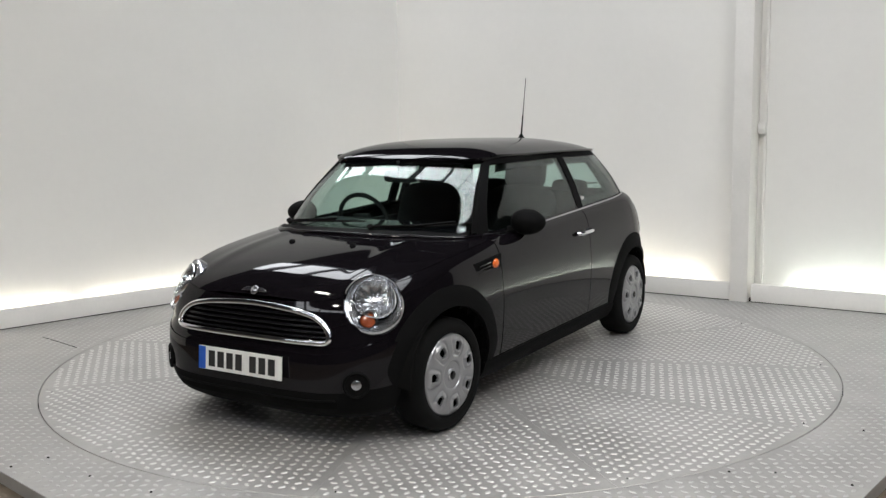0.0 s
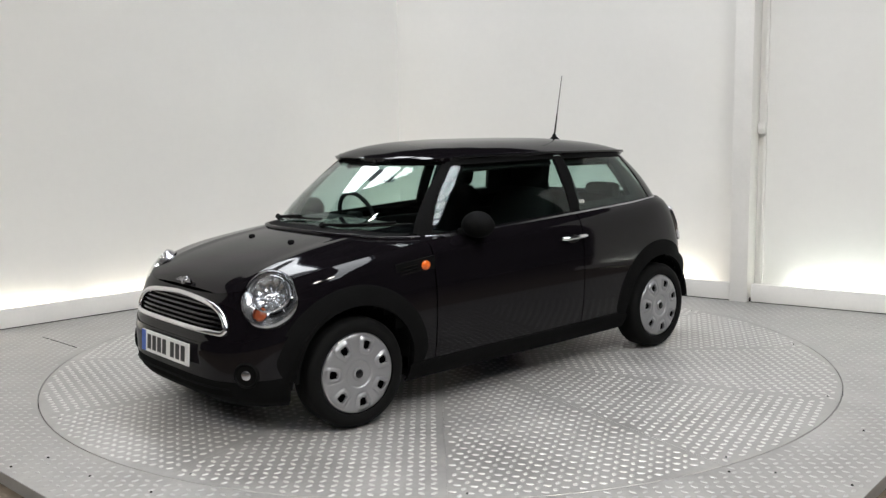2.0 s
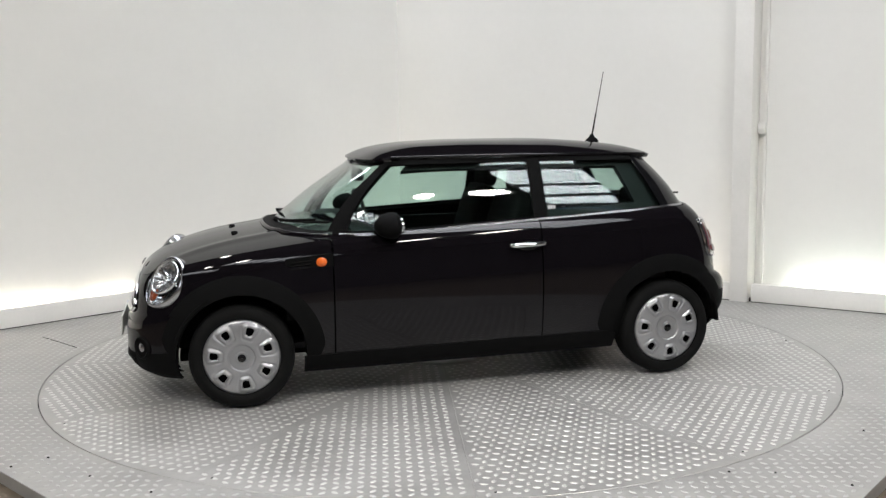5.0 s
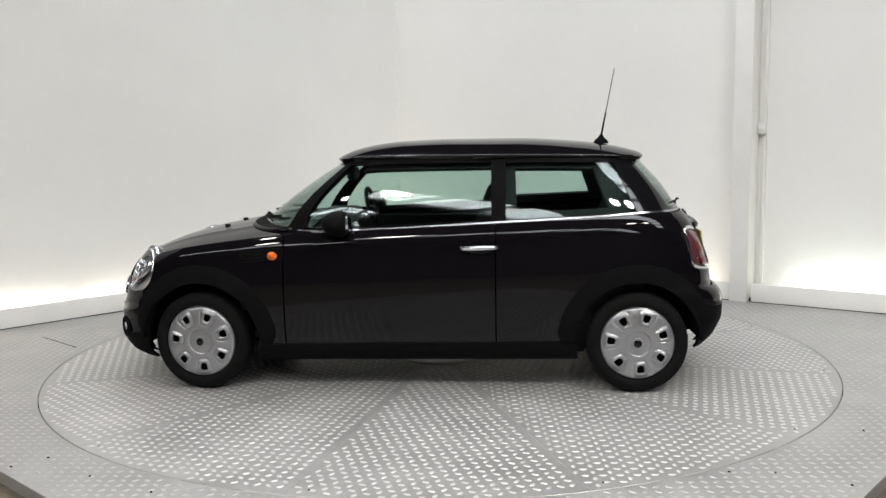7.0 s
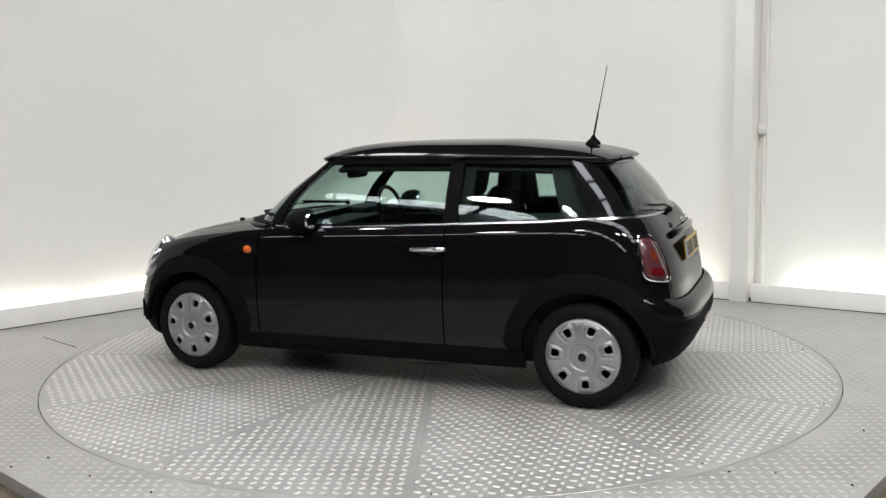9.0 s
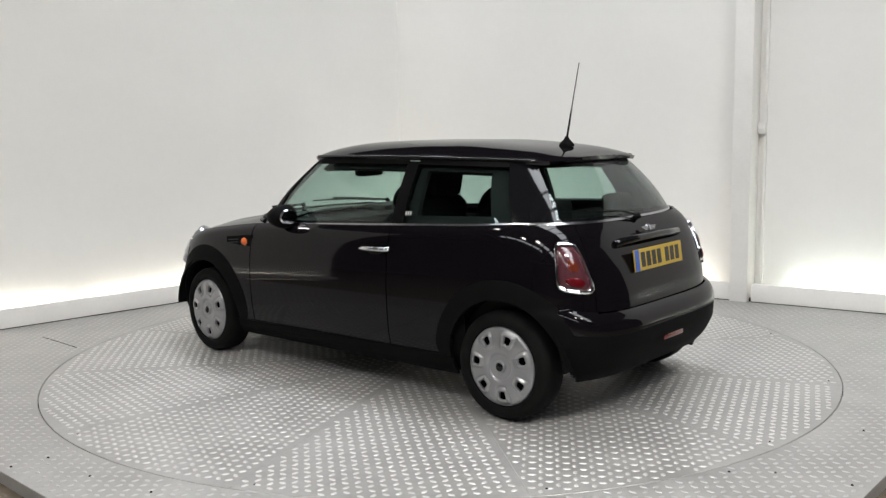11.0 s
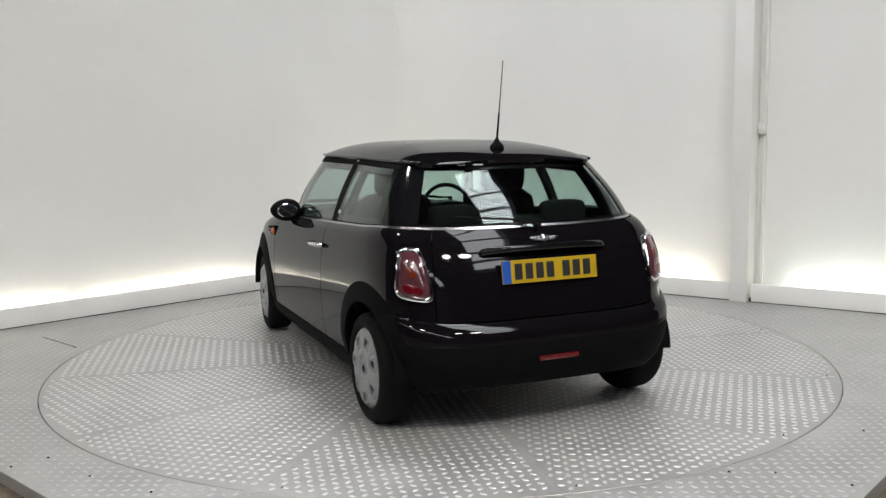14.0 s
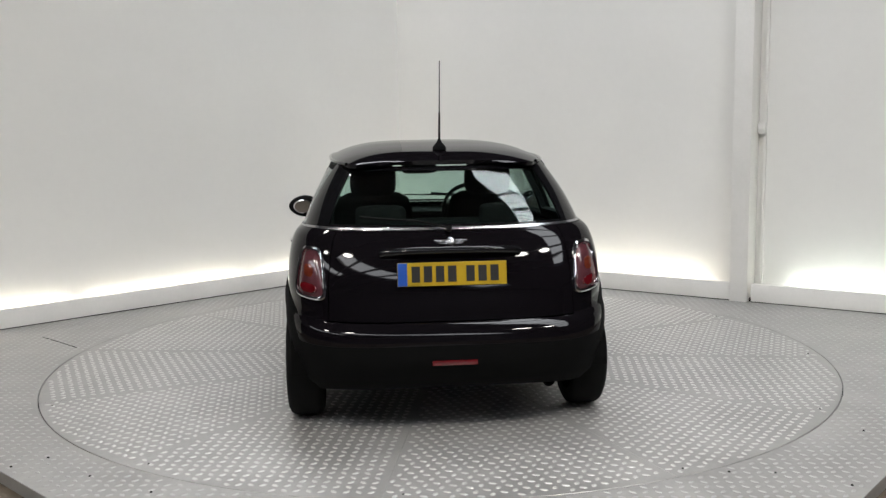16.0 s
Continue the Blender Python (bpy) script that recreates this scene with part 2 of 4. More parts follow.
wall_box("cove_ledge", LEFT, -0.1, 6.6, 0.0, 0.03, 0.006, LEDGE_H, TRIM, "low white painted board hiding the cove lights", "ledge", 0.004)
# near-black strips under the ledges: the gap's shadow as colour
for m, a, b in ((BACK, -0.1, 3.475), (BACK, 3.652, 7.2), (LEFT, -0.1, 6.6)):
    wall_box("ledge_foot", m, a, b, 0.006, 0.026, -0.004, 0.007, GAP, "dark strip standing for the shadow gap under the ledge", "gap")
wall_box("pillar", BACK, 3.48, 3.625, -0.02, TROUGH - 0.002, -0.004, WALL_H, TRIM, "white painted square pillar against the wall", "pillar", 0.006)
# black block in the open gap, its colour stands for the shade there
wall_box("pillar_gap", BACK, 3.630, 3.648, 0.03, 0.06, 0.0, LEDGE_H * 0.2, GAP, "dark block for the shade in the gap between the pillar and the ledge", "gap")

conduit = wall_box("cable_conduit", BACK, 3.662, 3.690, TROUGH - 0.022, TROUGH - 0.002, 0.02, WALL_H - 0.02, TRIM, "white plastic cable conduit up the wall", "conduit", 0.003, kind="object")
switch = wall_box("wall_switch", BACK, 3.630, 3.690, TROUGH - 0.065, TROUGH - 0.024, 1.37, 1.46, TRIM, "small white switch box on the conduit", "switch", 0.006, kind="object")
wall_box("rocker", BACK, 3.648, 3.672, TROUGH - 0.074, TROUGH - 0.066, 1.40, 1.43, TRIM, "white rocker", "", 0.002, kind="", parent=switch)


def cove_tube(m, s0, s1, mat, label, out=0.12):
    verts, faces = tube([(s0, out, 0.075), (s1, out, 0.075)], 0.014, 10)
    ob = link("cove_light", [m @ Vector(p) for p in verts], faces, mat, smooth=40)
    ob.visible_shadow = True
    tagged(ob, label, "light", "cove lights")
    for s in (s0, s1):
        v2, f2 = tube([(s - 0.03, out, 0.075), (s + 0.03, out, 0.075)], 0.019, 8)
        link("lampholder", [m @ Vector(p) for p in v2], f2, TRIM, ob, "white lampholder")
    return ob


for k in range(2):
    cove_tube(BACK, 0.16 + 1.60 * k, 1.66 + 1.60 * k, TUBE, "glowing warm fluorescent tube behind the ledge")
for k in range(2):
    cove_tube(BACK, 3.90 + 1.62 * k, 5.40 + 1.62 * k, TUBE_COOL, "glowing greenish fluorescent tube behind the ledge")
for k in range(4):
    cove_tube(LEFT, 0.12 + 1.60 * k, 1.62 + 1.60 * k, TUBE, "glowing warm fluorescent tube behind the ledge", 0.058)

# platform edges as half planes: outward normal and distance from the turning axis
EDGES = []
for depth, out in ((TROUGH, OUT_BACK), (TROUGH_SIDE, OUT_LEFT)):
    EDGES.append((out, CORNER.dot(out) + depth))
EDGES.append((Vector((-0.683, -0.730, 0)), 2.795))
EDGES.append((Vector((0.753, -0.658, 0)), 2.865))
TABLE_R = 2.42


def edge_radius(a):
    d = Vector((math.cos(a), math.sin(a), 0))
    return min(dist / d.dot(n) for n, dist in EDGES if d.dot(n) > 1e-6)


def platform():
    angles = {2 * math.pi * i / 180 for i in range(180)}
    for i in range(4):
        for j in range(i):
            (n1, d1), (n2, d2) = EDGES[i], EDGES[j]
            det = n1.x * n2.y - n1.y * n2.x
            if abs(det) > 0.3:
                x, y = (d1 * n2.y - d2 * n1.y) / det, (n1.x * d2 - n2.x * d1) / det
                a = math.atan2(y, x) % (2 * math.pi)
                if abs(edge_radius(a) - math.hypot(x, y)) < 0.01:
                    angles.add(a)
    angles = sorted(angles)
    verts, faces = [], []
    for a in angles:
        c, s, r = math.cos(a), math.sin(a), edge_radius(a)
        for rad, z in ((TABLE_R + 0.003, -0.030), (TABLE_R + 0.003, -0.002), (TABLE_R + 0.005, 0), (r - 0.002, 0), (r, -0.002), (r, -0.058)):
            verts.append((c * rad, s * rad, z))
    n = len(angles)
    for i in range(n):
        j = (i + 1) % n
        for k in range(5):
            faces.append((i * 6 + k, i * 6 + k + 1, j * 6 + k + 1, j * 6 + k))
    ob = link("platform", verts, faces, PLATE)
    return tagged(ob, "grey aluminium tread plate platform round the turntable", "floor", kind="structure")


BASE = [(-1, 0), (-0.45, -1), (0.45, -1), (1, 0), (0.45, 1), (-0.45, 1)]


def lozenges(spots, length, width, height, z0):
    """verts and faces of raised bars: spots are rows x, y, angle."""
    verts, faces = [], []
    for x, y, a in spots:
        c, s, k = math.cos(a), math.sin(a), len(verts)
        for px, py in BASE:
            px, py = px * length / 2, py * width / 2
            verts.append((x + c * px - s * py, y + s * px + c * py, z0))
        for px, py in BASE:
            px, py = px * length * 0.36, py * width * 0.24
            verts.append((x + c * px - s * py, y + s * px + c * py, z0 + height))
        faces += [(k + i, k + (i + 1) % 6, k + 6 + (i + 1) % 6, k + 6 + i) for i in range(6)]
        faces.append(tuple(k + 6 + i for i in range(6)))
    return verts, faces


STEP = 0.052


def lattice(turn, inside, reach):
    """rows x, y, angle of bars on a square lattice, each square to its neighbours."""
    n = int(reach / STEP) + 1
    out, rng = [], random.Random(5)
    c, s = math.cos(turn), math.sin(turn)
    for i in range(-n, n + 1):
        for j in range(-n, n + 1):
            u, w = i * STEP, j * STEP
            x, y = c * u - s * w, s * u + c * w
            if inside(x, y):
                out.append((x, y, turn + radians(45 if (i + j) % 2 else -45) + rng.uniform(-0.05, 0.05)))
    return out


def wedge_plate(parent, k):
    """One sector of the table top with its raised bars."""
    a0, a1 = radians(19 + 30 * k), radians(49 + 30 * k)
    inner, outer, gap, n = 0.275, TABLE_R - 0.002, 0.0007, 16
    verts, faces = [], []
    for i in range(n + 1):
        for r, z in ((inner, -0.03), (inner, 0), (outer - 0.002, 0), (outer, -0.002), (outer, -0.05)):
            a = a0 + gap / r + (a1 - a0 - 2 * gap / r) * i / n
            verts.append((r * math.cos(a), r * math.sin(a), z))
    for i in range(n):
        for q in range(4):
            faces.append((i * 5 + q, i * 5 + q + 1, (i + 1) * 5 + q + 1, (i + 1) * 5 + q))
    faces.append((0, 1, 2, 3, 4)[::-1])
    faces.append(tuple(n * 5 + q for q in range(5)))
    plain = len(faces)

    def inside(x, y):
        r = math.hypot(x, y)
        if not 0.31 < r < TABLE_R - 0.03:
            return False
        d = (math.atan2(y, x) - a0) % (2 * math.pi)
        return d < a1 - a0 and min(d, a1 - a0 - d) * r > 0.016

    lv, lf = lozenges(lattice(a1, inside, TABLE_R), 0.038, 0.020, 0.0026, 0.0)
    faces += [tuple(i + len(verts) for i in f) for f in lf]
    which = [0] * plain + [1] * len(lf)
    return link("tread_plate", verts + lv, faces, [PLATE, TREAD], parent, which=which)


def turning_table():
    table = new("turntable")
    tagged(table, "round aluminium tread plate turntable set flush in the platform", "turntable")
    v, f = lathe([(0.001, -0.052), (TABLE_R + 0.02, -0.052), (TABLE_R + 0.02, -0.034), (0.001, -0.034)], 96, "z", True)
    link("carrier_disc", v, f, GAP, table, "dark steel disc under the plates")
    for k in range(12):
        wedge_plate(table, k)
    v, f = lathe([(0.001, 0.005), (0.235, 0.007), (0.255, 0.008), (0.268, 0.006), (0.272, 0.001), (0.272, -0.03), (0.001, -0.03)], 64, "z")
    link("hub_cap", v, f, ALLOY, table, "round metal cap over the axle", smooth=30)
    bolt_v, bolt_f = lathe([(0.001, 0.004), (0.004, 0.0035), (0.0065, 0.0)], 10, "z")
    for k in range(12):
        a = radians(19 + 30 * k + 2)
        b = link("bolt", bolt_v, bolt_f, GAP, table)
        b.location = ((TABLE_R - 0.07) * math.cos(a), (TABLE_R - 0.07) * math.sin(a), 0.0)
    return table


floor_plate = platform()
turntable = turning_table()


def platform_inside(x, y):
    r = math.hypot(x, y)
    if r < TABLE_R + 0.03 or r > 4.6:
        return False
    for q, (n, d) in enumerate(EDGES):
        if x * n.x + y * n.y > d - ((0.25, 0.13)[q] if q < 2 else 0.03):
            return False
    return True


lv, lf = lozenges(lattice(math.atan2(ALONG_LEFT.y, ALONG_LEFT.x) + radians(45), platform_inside, 4.6), 0.038, 0.018, 0.0020, 0.0002)
tagged(link("platform_tread", lv, lf, TREAD_DULL), "raised bars of the aluminium tread plate", "tread", kind="stuff")
STUDS = [(-1.92, -1.96), (-1.80, -1.85), (-1.52, -2.09), (-1.20, -2.28), (1.41, -2.18), (1.67, -2.33), (2.02, -1.66), (1.22, -2.16)]
stud = None
for x, y in STUDS:
    if stud is None:
        v, f = lathe([(0.001, 0.005), (0.004, 0.0045), (0.0065, 0.0)], 10, "z")
        stud = tagged(link("floor_stud", v, f, GAP), "small dark bolt head in the platform", "bolt", "platform bolts")
        stud.location = (x, y, 0.0003)
    else:
        copy_thing(stud, pose(x, y, 0.0003))
# joint between two platform plates
a, b = Vector((-2.88, 0.68, 0)), Vector((-2.50, 0.33, 0))
bm = bmesh.new()
box(bm, 0, 0, 0.0012, (b - a).length, 0.006, 0.002, 0, Matrix.Translation((a + b) / 2) @ Matrix.Rotation(math.atan2((b - a).y, (b - a).x), 4, "Z"))
tagged(part("plate_joint", bm, GAP), "dark joint between two tread plates", "joint", kind="structure")

# ---- the hall round the booth ----
bm = bmesh.new()
box(bm, 0, -1, -0.11, 30, 30, 0.1)
tagged(part("floor", bm, HALL_FLOOR), "dirty brown concrete floor of the hall", "floor", kind="structure")
for nm, cx, cy, sx, sy in (("wall_north", 0, 14.1, 30.4, 0.2), ("wall_south", 0, -16.1, 30.4, 0.2), ("wall_east", 15.1, -1, 0.2, 30), ("wall_west", -15.1, -1, 0.2, 30)):
    bm = bmesh.new()
    box(bm, cx, cy, 3.2, sx, sy, 6.7)
    tagged(part(nm, bm, HALL), "dark sheet-metal wall of the hall", "wall", kind="structure")
# roof sheets either side of the rooflights
TURN = Matrix.Rotation(ROOF_TURN, 4, "Z")
bm = bmesh.new()
ys = [-24.0]
for along, y, length in ROOFLIGHTS:
    ys += [y - STRIP_W / 2, y + STRIP_W / 2]
ys.append(24.0)
for y0, y1 in zip(ys[::2], ys[1::2]):
    box(bm, 0, (y0 + y1) / 2, ROOF_Z, 46, y1 - y0, 0.08, 0, TURN)
for along, y, length in ROOFLIGHTS:
    for x0, x1 in ((-23, along - length / 2), (along + length / 2, 23)):
        box(bm, (x0 + x1) / 2, y, ROOF_Z, x1 - x0, STRIP_W, 0.08, 0, TURN)
tagged(part("ceiling", bm, HALL), "dark sheet roof of the hall with open rooflights", "ceiling", kind="structure")
rafter = None
for k in range(13):
    if rafter is None:
        bm = bmesh.new()
        box(bm, 0, 0, 0, 0.10, 22, 0.02)
        box(bm, 0, 0, 0.11, 0.02, 22, 0.2)
        box(bm, 0, 0, 0.22, 0.10, 22, 0.02)
        rafter = tagged(part("roof_beam", bm, STEEL), "dark steel beam under the hall roof", "beam", "roof beams", kind="structure")
        rafter.matrix_basis = TURN @ pose(-9.1, -3, ROOF_Z - 0.32)
    else:
        copy_thing(rafter, TURN @ pose(-9.1 + 1.52 * k, -3, ROOF_Z - 0.32))


def floodlight():
    lamp = new("floodlight")
    tagged(lamp, "bright square hall lamp hung under the roof", "lamp", "hall lamps")
    v, f = lathe([(0.05, 0.22), (0.10, 0.20), (0.28, 0.05), (0.32, 0.0), (0.31, 0.0), (0.27, 0.05), (0.09, 0.19), (0.05, 0.2)], 24, "z", True)
    link("housing", v, f, STEEL, lamp, smooth=30)
    v, f = lathe([(0.001, 0.03), (0.265, 0.03), (0.27, 0.045), (0.001, 0.045)], 24, "z", True)
    link("glowing_glass", v, f, LAMP_GLOW, lamp, "glowing warm white lamp glass")
    v, f = tube([(0, 0, 0.2), (0, 0, 1.4)], 0.012, 8)
    link("hanger", v, f, STEEL, lamp, "thin hanger rod")
    return lamp


first = floodlight()
SPOTS = [(2.9, -4.4), (-1.5, -4.9), (2.0, -4.9), (-3.3, -4.2)]
first.matrix_basis = pose(*SPOTS[0], 4.75)
for x, y in SPOTS[1:]:
    copy_thing(first, pose(x, y, 4.75))
# an unseen smaller lamp, added to brighten the upper side wall
copy_thing(first, pose(-2.75, 0.0, 5.36) @ Matrix.Diagonal((0.6, 0.6, 0.6, 1)))

# ---- the car: surfaces ----
# car space: x forwards, y to its left, z up, origin on the ground midway between the axles
SHOULDER = [(-1.75, 0.86), (-1.68, 0.90), (-1.60, 0.945), (-1.50, 0.98), (-1.33, 0.985), (-0.95, 0.965), (-0.43, 0.938), (0.35, 0.900), (0.70, 0.882), (1.0, 0.850), (1.3, 0.808), (1.5, 0.765), (1.62, 0.730), (1.70, 0.700), (1.80, 0.650)]
BOTTOM = [(-1.8, 0.25), (-1.5, 0.215), (-0.9, 0.178), (1.0, 0.168), (1.6, 0.150), (1.9, 0.145)]
NOSE = [(0.0, 1.735), (0.08, 1.795), (0.22, 1.828), (0.5, 1.832), (0.62, 1.822), (0.66, 1.812), (0.80, 1.797), (0.92, 1.774), (1.0, 1.745)]
TAIL = [(0.0, -1.67), (0.08, -1.715), (0.25, -1.755), (0.36, -1.755), (0.43, -1.745), (0.47, -1.722), (0.49, -1.692), (0.60, -1.680), (0.75, -1.650), (0.87, -1.606), (0.95, -1.560), (1.0, -1.52)]
WIDTH = [(0.0, 0.735), (0.08, 0.772), (0.3, 0.803), (0.55, 0.812), (0.75, 0.803), (0.86, 0.791), (0.93, 0.777), (0.97, 0.762), (1.0, 0.735)]


def power(a, p):
    return math.copysign(abs(a) ** p, a)


def body_level(v):
    return curve(v, NOSE), curve(v, TAIL), curve(v, WIDTH)


FRONT_SQUARE = 4.0
FRONT_LONG = 6.0


def rear_square(v):
    return curve(v, [(0.40, 4.4), (0.50, 4.2)])


def body(phi, v):
    """A point of the lower body: phi 0 nose centre, 180 tail centre (degrees, by the car's left), v 0 sill, 1 shoulder."""
    xf, xr, w = body_level(v)
    c, s = math.cos(radians(phi)), math.sin(radians(phi))
    x = xf * power(c, 2 / FRONT_LONG) if c >= 0 else -xr * power(c, 2 / 11.0)
    y = w * power(s, 2 / (FRONT_SQUARE if c >= 0 else rear_square(v)))
    zb, zs = curve(x, BOTTOM), curve(x, SHOULDER)
    return x, y, zb + (zs - zb) * v


def body_side(x, z):
    """y of the car's left flank at x, z."""
    zb, zs = curve(x, BOTTOM), curve(x, SHOULDER)
    v = min(max((z - zb) / (zs - zb), 0), 1)
    xf, xr, w = body_level(v)
    u = min(abs(x / (xf if x > 0 else xr)), 0.9999)
    c = u ** ((FRONT_LONG if x > 0 else 11.0) / 2)
    return w * math.sqrt(max(1 - c * c, 0)) ** (2 / (FRONT_SQUARE if x > 0 else rear_square(v)))


def phi_at(x, v):
    xf, xr, w = body_level(v)
    return math.degrees(math.acos(min(x / xf, 1) ** (FRONT_LONG / 2))) if x > 0 else 180 - math.degrees(math.acos(min(x / xr, 1) ** 5.5))


def flank(u, v):
    """A point of the flank at x = -u."""
    x = -u
    xf, xr, w = body_level(v)
    zb, zs = curve(x, BOTTOM), curve(x, SHOULDER)
    z = zb + (zs - zb) * v
    return x, body_side(x, z), z


AXLE = 1.222
HUB_Z = 0.278
ARCH = 0.345


def off_arch(p):
    return min((p.x - AXLE) ** 2, (p.x + AXLE) ** 2) + (p.z - HUB_Z) ** 2 > ARCH ** 2


LAMP_N = Vector((0.70, 0.50, 0.50)).normalized()
LAMP_E1 = Vector((0, 0, 1)).cross(LAMP_N).normalized()
LAMP_E2 = LAMP_N.cross(LAMP_E1)
LAMP_C = Vector((1.606, 0.596, 0.674)) + LAMP_N * 0.006


def off_lamp(p):
    """outside the round opening of a headlamp."""
    d = Vector((p.x, abs(p.y), p.z)) - LAMP_C
    return abs(d.dot(LAMP_N)) > 0.2 or (d.dot(LAMP_E1) / 0.138) ** 2 + (d.dot(LAMP_E2) / 0.141) ** 2 > 1


def bonnet_z(x, y):
    zs = curve(x, SHOULDER)
    zc = curve(x, [(0.5, 0.945), (0.9, 0.925), (1.07, 0.900), (1.27, 0.870), (1.48, 0.822), (1.62, 0.772), (1.70, 0.728), (1.745, 0.68)])
    w = max(body_side(x, zs), 0.05)
    t = min(abs(y) / w, 1)
    ridge = 0.006 * math.exp(-((abs(y) - 0.43 - 0.05 * (x - 1.2)) / 0.05) ** 2) * min(max((1.72 - x) / 0.3, 0), 1)
    return zs + (max(zc, zs) - zs) * (1 - t ** 2.4) + ridge


BELT = [(-1.6, 0.955), (-1.53, 0.985), (-1.33, 0.992), (-0.95, 0.972), (-0.43, 0.946), (0.35, 0.908), (0.62, 0.900), (0.8, 0.905), (1.0, 0.915)]
ROOF_EDGE = [(-1.33, 1.272), (-1.0, 1.284), (-0.3, 1.292), (0.3, 1.288), (0.5, 1.275)]


def cabin(phi, v):
    """A point of the glazed upper body: phi 0 windscreen centre, 180 rear window centre, v 0 belt, 1 roof edge."""
    xm = -0.3
    xf = 0.985 + (0.475 - 0.985) * v + 0.035 * math.sin(math.pi * v)
    xr = -1.515 + (-1.285 + 1.515) * v - 0.02 * math.sin(math.pi * v)
    w = 0.728 + (0.572 - 0.728) * v + 0.014 * math.sin(math.pi * v)
    pf = 5.0 + 3.4 * v
    c, s = math.cos(radians(phi)), math.sin(radians(phi))
    x = xm + (xf - xm) * power(c, 2 / pf) if c >= 0 else xm + (xm - xr) * power(c, 2 / 9.0)
    y = w * power(s, 2 / 2.7)
    z0, z1 = curve(x, BELT), curve(x, ROOF_EDGE)
    return x, y, z0 + (z1 - z0) * v


def cabin_phi(x, v):
    xm = -0.3
    xf = 0.985 + (0.475 - 0.985) * v + 0.035 * math.sin(math.pi * v)
    xr = -1.515 + (-1.285 + 1.515) * v - 0.02 * math.sin(math.pi * v)
    pf = 5.0 + 3.4 * v
    if x >= xm:
        return math.degrees(math.acos(min((x - xm) / (xf - xm), 1) ** (pf / 2)))
    return 180 - math.degrees(math.acos(min((xm - x) / (xm - xr), 1) ** 4.5))


def cabin_side(x, v):
    return cabin(cabin_phi(x, v), v)


ROOF_W = [(-1.310, 0.22), (-1.300, 0.34), (-1.28, 0.43), (-1.24, 0.475), (-1.17, 0.512), (-1.07, 0.540), (-0.8, 0.570), (-0.3, 0.585), (0.1, 0.577), (0.3, 0.555), (0.42, 0.505), (0.47, 0.42), (0.49, 0.30), (0.50, 0.16)]
ROOF_C = [(-1.310, 1.300), (-1.22, 1.326), (-1.1, 1.350), (-0.9, 1.371), (-0.6, 1.388), (-0.2, 1.389), (0.1, 1.381), (0.25, 1.368), (0.38, 1.343), (0.46, 1.312), (0.50, 1.290)]


def roof(x, t):
    """t from -1 to 1 across the roof."""
    w, zc = curve(x, ROOF_W), curve(x, ROOF_C)
    ze = min(curve(x, ROOF_EDGE) + 0.012, zc - 0.002)
    return x, w * t, ze + (zc - ze) * (1 - abs(t) ** 4.0)


def both(make):
    for side in (1, -1):
        make(side)


# ---- the car: parts ----
car = new("car")
tagged(car, "black three-door hatchback with silver wheel trims parked on the turntable", "car")


def sheet(name, surface, u0, u1, nu, v0, v1, nv, thick, mat, off=0.0, side=1, keep=None, label="", us=None, parent=None):
    verts, faces = slab(surface, u0, u1, nu, v0, v1, nv, thick, off, side, keep, us)
    return link(name, verts, faces, mat, parent or car, label, smooth=38)


def front_corner(u, v):
    if u < 0.5:
        p = phi_at(1.42, v)
        return body(46 + (p - 46) * u / 0.5, v)
    return flank(-(1.42 + (0.738 - 1.42) * (u - 0.5) / 0.5), v)


def rear_corner(u, v):
    if u < 0.6:
        return flank(-(-0.452 + (-1.42 + 0.452) * u / 0.6), v)
    p = phi_at(-1.42, v)
    return body(p + (149.1 - p) * (u - 0.6) / 0.4, v)


# dark inner shell and floor pan
sheet("inner_shell", body, 0, 360, 160, 0.02, 0.96, 14, 0.006, GAP, off=-0.03, keep=lambda p: off_arch(p) and off_lamp(p), label="dark inner shell behind the panels")
bm = bmesh.new()
box(bm, 0, 0, 0.195, 1.70, 1.40, 0.05, 0.01)
box(bm, 0, 0, 0.24, 3.1, 1.02, 0.05, 0.01)
part("floor_pan", bm, GAP, car, "dark underbody pan")


def bonnet_top(x, t):
    zs = curve(x, SHOULDER)
    w = max(body_side(x, zs - 0.001) - 0.006, 0.015)
    y = w * t
    return x, y, bonnet_z(x, y)


sheet("bonnet", bonnet_top, 0, 0, 0, -1, 1, 80, 0.012, PAINT, off=0.001, keep=off_lamp, us=[0.60 + 1.135 * (1 - (1 - i / 40) ** 1.7) for i in range(41)], label="glossy black bonnet")
# nose panel over the grille
GRILLE_Z, GRILLE_H = 0.577, 0.067


def grille_half(z):
    """half the width of the grille's mouth at z: wide and flat below, narrower above."""
    t = (z - GRILLE_Z) / GRILLE_H
    if abs(t) > 1:
        return 0.0
    return curve(t, [(-1.0, 0.440), (-0.93, 0.458), (-0.7, 0.470), (-0.3, 0.462), (0.2, 0.435), (0.6, 0.390), (0.85, 0.330), (1.0, 0.25)])


def off_grille(p):
    return abs(p.y) > grille_half(p.z) or p.x < 1.5


sheet("nose_panel", body, -46, 46, 110, 0.60, 1.0, 30, 0.01, PAINT, keep=lambda p: off_grille(p) and off_lamp(p))
both(lambda s: sheet("front_wing", front_corner, 0, 1, 90, 0.10, 1.0, 54, 0.01, PAINT, side=s, keep=lambda p: off_arch(p) and off_lamp(p) and (p.x < 1.47 or p.z > curve(p.x, BOTTOM) + 0.58 * (curve(p.x, SHOULDER) - curve(p.x, BOTTOM)))))


